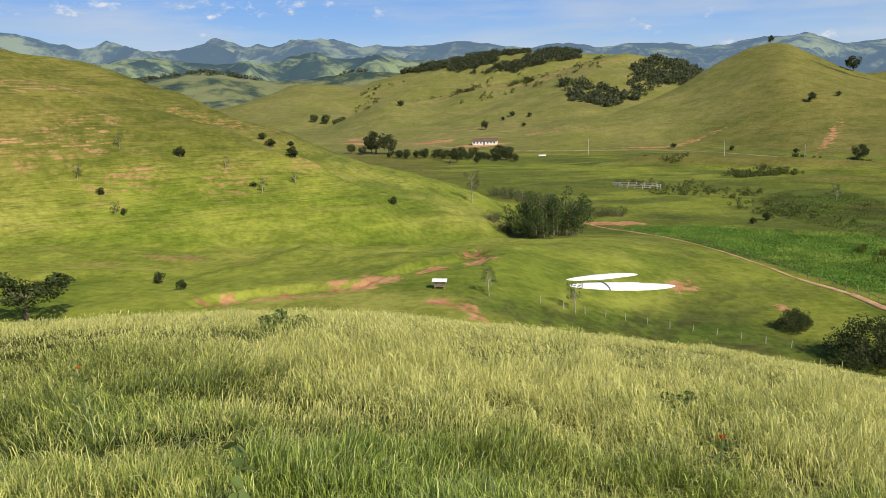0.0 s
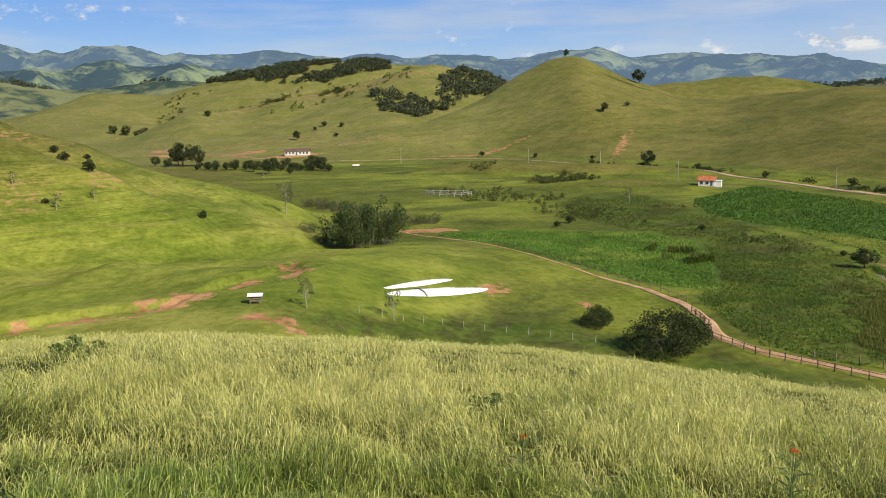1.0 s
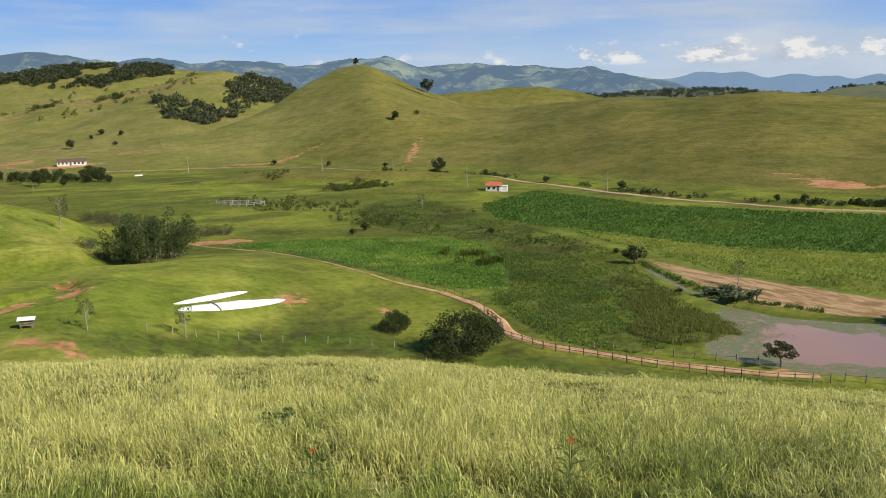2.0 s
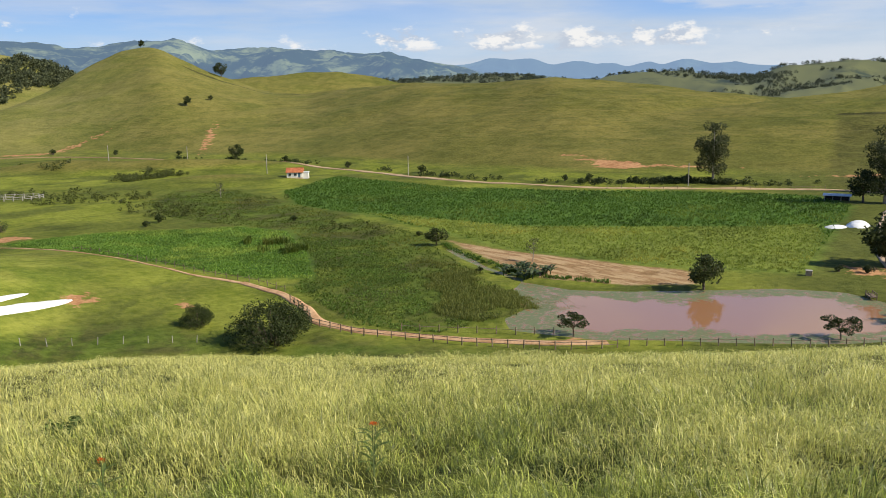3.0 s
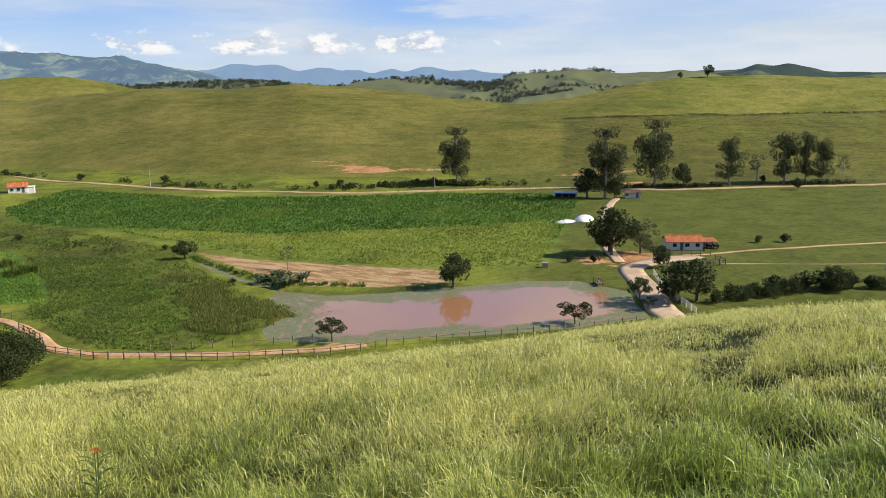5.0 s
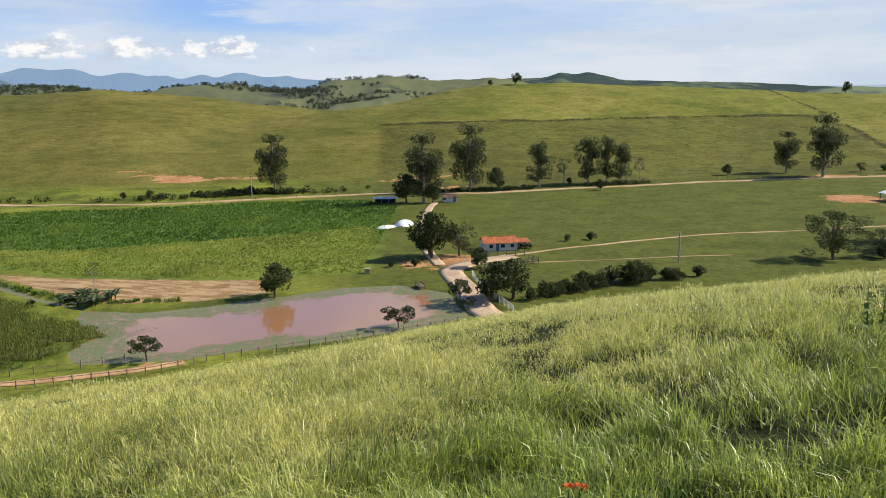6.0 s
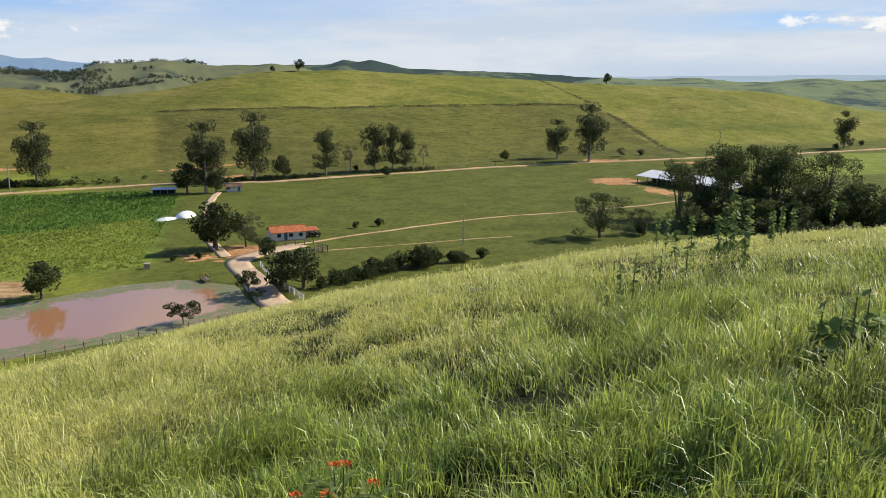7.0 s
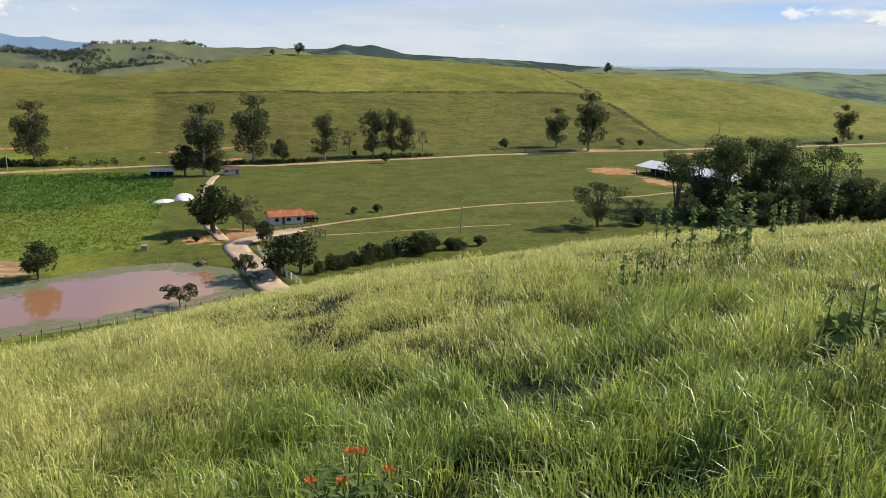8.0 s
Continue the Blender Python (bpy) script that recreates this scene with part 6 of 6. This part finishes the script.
part("lid", box_bm(-0.62, -0.62, 0.95, 0.62, 0.62, 1.05, bevel=0.02), POST, ob)
ob = thing("feed_trough", "white cattle trough in the far pasture", "trough", (58.9, 503.6, height(58.9, 503.6)), 10)
bm = box_bm(-2.2, -0.7, 0.5, 2.2, 0.7, 1.3)
part("trough", bm, WALL, ob)
for px in (-1.8, 1.8):
    part("leg", box_bm(px - 0.15, -0.6, -0.3, px + 0.15, 0.6, 0.5), WOOD, ob)


# banana plants
def banana(seed):
    prng = random.Random(seed)
    ob = thing("banana_plant", "banana plant with broad grey-green leaves", "banana plant", group="banana plants")
    part("stem", tube([(0, 0, -0.3), (0, 0, 0.4), (0.03, 0.03, 0.75)], [0.14, 0.11, 0.08], 7), LEAF_BANANA, ob)
    for k in range(9):
        w = k * 0.7 + prng.uniform(-0.2, 0.2)
        ln, rise = prng.uniform(1.2, 1.9), prng.uniform(0.6, 1.3)
        v, f = [], []
        for i in range(6):
            s = i / 5
            rad = ln * s
            z = 0.7 + rise * math.sin(s * 2.2) * 0.95
            wd = 0.32 * math.sin(math.pi * min(s * 0.92 + 0.06, 1)) + 0.01
            for q in (-1, 0, 1):
                v.append((math.cos(w) * rad - math.sin(w) * wd * q, math.sin(w) * rad + math.cos(w) * wd * q, z - 0.08 * abs(q)))
        for i in range(5):
            for q in range(2):
                a = i * 3 + q
                f.append((a, a + 3, a + 4, a + 1))
        part("leaf", (v, f), LEAF_BANANA, ob)
    return ob


ban = banana(1)
brng = random.Random(5)
spots = [(115 + brng.uniform(-2.6, 4.6), 111 + brng.uniform(-4.5, 4.0)) for _ in range(24)]
for x, y in spots[1:]:
    plant(ban, x, y, brng.uniform(0.7, 1.15))
ban.matrix_basis = pose(*spots[0], height(*spots[0]))


# ---- tall grass round the viewer ----
def grass_surface():
    m = bpy.data.materials.new("seeding_grass")
    m.use_nodes = True
    t = m.node_tree
    p = t.nodes["Principled BSDF"]
    rnd = t.nodes.new("ShaderNodeNewGeometry").outputs["Random Per Island"]
    tone, along = attr(t, "tone"), attr(t, "along")
    hue = math_node(t, "POWER", rnd, 1.3)
    leaf = mix(t, hue, (0.024, 0.056, 0.008), (0.72, 0.74, 0.150))
    damp = mix(t, hue, (0.016, 0.048, 0.006), (0.50, 0.64, 0.105))
    leaf = mix(t, attr(t, "lush"), leaf, damp)
    seed = mix(t, rnd, (0.66, 0.61, 0.17), (0.90, 0.82, 0.33))
    col = mix(t, math_node(t, "MULTIPLY", tone, span(t, along, 0.1, 0.8)), leaf, seed)
    # shade deep in the sward, painted onto each blade's lower part
    root_shade = math_node(t, "MULTIPLY", span(t, along, 0.45, 0.0), 0.7)
    col = mix(t, root_shade, col, (0.040, 0.055, 0.014))
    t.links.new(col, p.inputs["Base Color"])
    p.inputs["Roughness"].default_value, p.inputs["Specular IOR Level"].default_value = 0.40, 0.5
    tr = t.nodes.new("ShaderNodeBsdfTranslucent")
    t.links.new(mix(t, 0.35, col, (0.78, 0.85, 0.19)), tr.inputs["Color"])
    mx = t.nodes.new("ShaderNodeMixShader")
    mx.inputs[0].default_value = 0.36
    t.links.new(p.outputs[0], mx.inputs[1])
    t.links.new(tr.outputs[0], mx.inputs[2])
    t.links.new(mx.outputs[0], t.nodes["Material Output"].inputs["Surface"])
    return m


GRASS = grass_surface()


def stalks(g, p, h, lean, w, face):
    """Thin stems with a feathery seed head: widest three quarters of the way up."""
    n = len(p)
    out = np.stack([np.cos(face), np.sin(face), 0 * face], 1)
    b = g.uniform(0, np.pi, n)
    side = np.stack([np.cos(b), np.sin(b), 0 * b], 1) * w * g.uniform(0.5, 1.2, (n, 1))
    rise = np.array([0, 0, 1.0])
    knee = p + out * (h * lean * 0.35)[:, None] + rise * (h * 0.72)[:, None]
    tip = p + out * (h * lean)[:, None] + rise * (h * (1.05 - 0.3 * lean))[:, None]
    v = np.stack([p, knee - side / 2, knee + side / 2, tip], 1).reshape(-1, 3)
    i = np.arange(n)[:, None] * 4
    return v, np.concatenate([i + [0, 2, 1], i + [1, 2, 3]], 0), np.tile([0.0, 0.8, 0.8, 1.0], n)


def grass_ring(name, label, r0, r1, per_m2, width, seed, fine, tall=1.0, stalk=0.3, arc=(-44.0, 132.0)):
    """Grass from r0 to r1 metres round the viewer, growing in tussocks."""
    g = np.random.default_rng(seed)
    n = int(per_m2 * (r1 * r1 - r0 * r0) / 2 * radians(arc[1] - arc[0]))
    r = np.sqrt(g.uniform(r0 * r0, r1 * r1, n))
    a = np.radians(g.uniform(*arc, n))
    x, y = r * np.sin(a), r * np.cos(a)
    az = np.degrees(np.arctan2(x, y))
    azr = np.radians(az)
    away = np.hypot(x, y)
    band = fbm(azr * 20, away * 1.7, 8, 3, 74)  # paler and greener drifts lying along the slope
    east = ease(az, 70, 94)  # the damp side
    rank = 0.3 * ease(az, 40, 20) + 0.32 + 0.65 * east
    lush = ease(away, 8.5 + 11 * east, 4.5 + 3 * east) * rank + (1.2 + 0.4 * east) * fbm(x, y, 2.8, 3, 75) * ease(away, 14 + 8 * east, 6)
    lush = np.clip(lush, 0, 1)  # rank green growth round the viewer, with few seed heads
    clump = 1.05 * fbm(x, y, 0.55, 2, 71) + 0.75 * fbm(x, y, 2.4, 2, 72)
    k = clump > g.uniform(-0.7, 0.16, n) + 0.17 * lush * ease(az, 55, 90) - 0.10 * ease(az, 60, 35)
    x, y, clump, lush, az, away, band = (v[k] for v in (x, y, clump, lush, az, away, band))
    n = len(x)
    lift = np.clip(0.15 + 0.55 * clump, 0.0, 0.5) * (1 - 0.65 * ease(away, 9, 26))  # blades show only above the darkened thatch
    p = np.stack([x, y, land(x, y) + lift * g.uniform(0, 1.15, n) * (1 - 0.45 * lush)], 1)
    share = stalk * np.clip(0.75 + 0.5 * ease(away, 8, 17) + 2.6 * band, 0.08, 1.9) * (1 - 0.85 * lush)
    share = share * (0.35 + 0.65 * ease(away, 2.6, 8.0))
    is_stalk = g.uniform(0, 1, n) < share
    leafy_h = 0.05 + 0.17 * g.uniform(0, 1, n) ** 1.6
    rank_h = 0.08 + (0.13 + 0.08 * ease(az, 50, 90)) * g.uniform(0, 1, n) ** 1.3
    h = tall * np.where(is_stalk, g.uniform(0.10, 0.22, n), leafy_h + (rank_h - leafy_h) * lush) * np.clip(1.0 + 0.5 * clump, 0.6, 1.4)
    lean = np.where(is_stalk, g.uniform(0.1, 1.5, n), g.uniform(0.15, 1.5, n) * (1 - 0.3 * lush))
    w = width * g.uniform(0.5, 1.5, n) * (1 + 0.4 * lush * ease(az, 40, 90))
    drift = 2.4 + 6.0 * fbm(x, y, 1.8, 2, 76) + g.normal(0, 1.5, n)  # each tussock leans its own way
    q = ~is_stalk
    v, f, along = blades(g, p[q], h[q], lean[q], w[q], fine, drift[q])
    tone = np.repeat((1 - 0.85 * lush[q]) * g.uniform(0.0, 0.55, q.sum()) * np.clip(0.7 + 2.2 * band[q], 0, 1.8), 5 if fine else 3)
    sv, sf, salong = stalks(g, p[is_stalk], h[is_stalk], lean[is_stalk], width * 0.9, drift[is_stalk])
    f = np.concatenate([f, sf + len(v)])
    v, along = np.concatenate([v, sv]), np.concatenate([along, salong])
    damp = np.concatenate([np.repeat(lush[q], 5 if fine else 3), np.repeat(lush[is_stalk], 4)])
    tone = np.concatenate([tone, np.repeat(g.uniform(0.55, 1.0, is_stalk.sum()), 4)])
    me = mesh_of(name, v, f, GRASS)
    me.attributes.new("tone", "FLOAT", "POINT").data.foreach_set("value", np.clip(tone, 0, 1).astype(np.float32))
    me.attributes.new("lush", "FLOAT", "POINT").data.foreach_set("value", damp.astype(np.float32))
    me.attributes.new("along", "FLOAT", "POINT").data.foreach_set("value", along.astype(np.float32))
    return tagged(new(name, me), label, "grass", kind="stuff")


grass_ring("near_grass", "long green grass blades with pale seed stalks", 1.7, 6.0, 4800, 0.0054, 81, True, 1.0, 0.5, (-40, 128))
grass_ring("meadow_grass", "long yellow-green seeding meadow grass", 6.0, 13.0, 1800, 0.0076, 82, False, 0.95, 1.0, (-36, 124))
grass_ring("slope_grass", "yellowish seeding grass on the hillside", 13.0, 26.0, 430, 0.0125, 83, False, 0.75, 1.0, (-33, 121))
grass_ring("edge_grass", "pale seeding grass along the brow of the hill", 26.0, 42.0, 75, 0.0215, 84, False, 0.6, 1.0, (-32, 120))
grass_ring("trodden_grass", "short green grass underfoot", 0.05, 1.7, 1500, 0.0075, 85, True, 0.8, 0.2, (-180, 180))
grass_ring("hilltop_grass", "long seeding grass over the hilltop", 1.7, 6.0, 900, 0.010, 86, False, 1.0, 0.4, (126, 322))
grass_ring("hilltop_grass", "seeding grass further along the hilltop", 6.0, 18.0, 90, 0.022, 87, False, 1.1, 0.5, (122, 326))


# ---- weeds and flowers standing in the grass ----
LEAF_WEED = leafy("weed_leaves", (0.08, 0.125, 0.03), (0.27, 0.35, 0.10), 0.45)
PETAL = leafy("orange_petals", (0.62, 0.10, 0.015), (0.85, 0.22, 0.03), 0.3)
STEM = material("green_stem", two_tone((0.07, 0.10, 0.03), (0.14, 0.17, 0.06), 0.05), 0.7)


def leaf_blade(base, bearing, length, width, rise, twist=0.0):
    """A pointed folded leaf."""
    c, s = math.cos(bearing), math.sin(bearing)
    v, f = [], []
    for i in range(5):
        u = i / 4
        wd = width * math.sin(math.pi * min(u * 0.94 + 0.03, 1)) * 0.5
        z = base[2] + rise * length * math.sin(u * 2.0)
        for q in (-1, 0, 1):
            v.append((base[0] + c * length * u - s * wd * q, base[1] + s * length * u + c * wd * q, z + 0.12 * wd * abs(q) + twist * wd * q))
    for i in range(4):
        for q in range(2):
            a = i * 3 + q
            f.append((a, a + 3, a + 4, a + 1))
    return v, f


def milkweed(x, y, tall, heads, seed):
    """A flowering weed: stems with paired lance leaves, each bearing a cluster of small orange flowers."""
    g = random.Random(seed)
    ob = thing("orange_milkweed", "orange-red flowering milkweed standing in the long grass", "flower", (x, y, height(x, y)), group="orange flowers")
    for k in range(heads):
        w, spread = k * 2.4 + 4.4, 0.015 + 0.026 * k
        top = (math.cos(w) * spread * 1.6, math.sin(w) * spread * 1.6, tall * (1 - 0.07 * k))
        mid = (top[0] * 0.45, top[1] * 0.45, tall * 0.5)
        stem = part("stem", tube([(0, 0, -0.05), mid, top], [0.006, 0.005, 0.003], 6), STEM, ob)
        for i in range(6):
            u = 0.3 + 0.11 * i
            p = [mid[j] + (top[j] - mid[j]) * (u - 0.5) * 2 if u > 0.5 else mid[j] * u * 2 for j in range(3)]
            for side in (0, math.pi):
                part("leaf", leaf_blade(p, w + i * 1.57 + side + g.uniform(-0.3, 0.3), g.uniform(0.10, 0.17), 0.026, 0.3), LEAF_WEED, ob)
        petals = []
        for i in range(26):
            a, b = g.uniform(0, 6.28), g.uniform(0.0, 1.0)
            c = (top[0] + math.cos(a) * 0.024 * b, top[1] + math.sin(a) * 0.024 * b, top[2] + 0.012 - 0.014 * b + g.uniform(0, 0.012))
            petals.append(leaf_blade(c, a + g.uniform(-1, 1), 0.014, 0.010, 0.6))
        part("flower_head", joined(petals), PETAL, ob, "cluster of small orange-red flowers")
    return ob


milkweed(3.40, 0.17, 0.58, 5, 3)
milkweed(3.92, 5.19, 0.56, 2, 4)
milkweed(1.89, 5.44, 0.48, 1, 5)
milkweed(-3.01, 6.53, 0.58, 1, 6)


def tall_weed(x, y, tall, seed, leaves=16, size=0.11, label="tall leafy weed standing above the grass"):
    """A single upright stem with alternate broad leaves."""
    g = random.Random(seed)
    ob = thing("tall_weed", label, "weed", (x, y, height(x, y)), group="tall weeds")
    bend = g.uniform(-0.08, 0.08) * tall
    pts = [(0, 0, -0.1), (bend * 0.3, 0.01, tall * 0.4), (bend, bend * 0.5, tall)]
    part("stem", tube(pts, [0.012, 0.009, 0.003], 6), STEM, ob)
    for i in range(leaves):
        u = 0.25 + 0.75 * i / leaves
        p = (bend * u, bend * u * 0.5 * u, tall * u)
        part("leaf", leaf_blade(p, i * 2.4 + g.uniform(-0.4, 0.4), size * g.uniform(0.6, 1.2), size * 0.7, g.uniform(-0.75, 0.25), g.uniform(-1.4, 1.4)), LEAF_WEED, ob)
    return ob


WEEDS = [(16.3, -4.27, 0.95), (17.4, -4.8, 1.3), (17.9, -4.95, 1.55), (17.1, -4.6, 1.2), (17.7, -5.2, 1.25), (16.8, -4.9, 1.0), (14.75, -4.35, 0.7), (18.0, -4.1, 0.95), (20.5, -4.0, 1.1), (22.9, -7.7, 0.9), (22.2, -7.2, 1.0), (27.5, -10.3, 1.8), (24.4, -4.4, 1.1), (19.6, -6.2, 0.9), (16.0, -3.4, 0.75)]
for i, (x, y, tall) in enumerate(WEEDS):
    tall_weed(x, y, tall, 20 + i, 34, 0.105)
for i, (x, y, tall) in enumerate(((5.96, -2.75, 0.7), (5.8, -2.6, 0.6), (6.1, -2.9, 0.65), (6.2, -2.6, 0.6), (-1.06, 3.93, 0.62), (11.1, -2.0, 0.7), (10.8, -1.8, 0.6), (11.5, -2.4, 0.7), (12.3, -2.9, 0.7))):
    tall_weed(x, y, tall, 40 + i, 14, 0.09)
weed_bush = build_tree("weed_bush", "small leafy weed bush in the seeding grass", "bush", "bush", 18, LEAF_WEED, STEM, "grass weeds")
stand(weed_bush, [(2.34, 8.37, 0.26), (-3.1, 14.3, 0.34), (-2.6, 14.5, 0.3), (1.9, 8.6, 0.2), (6.05, -2.75, 0.34), (6.35, -2.95, 0.3), (5.7, -2.5, 0.24), (17.3, -4.75, 0.34), (16.5, -4.4, 0.3)])
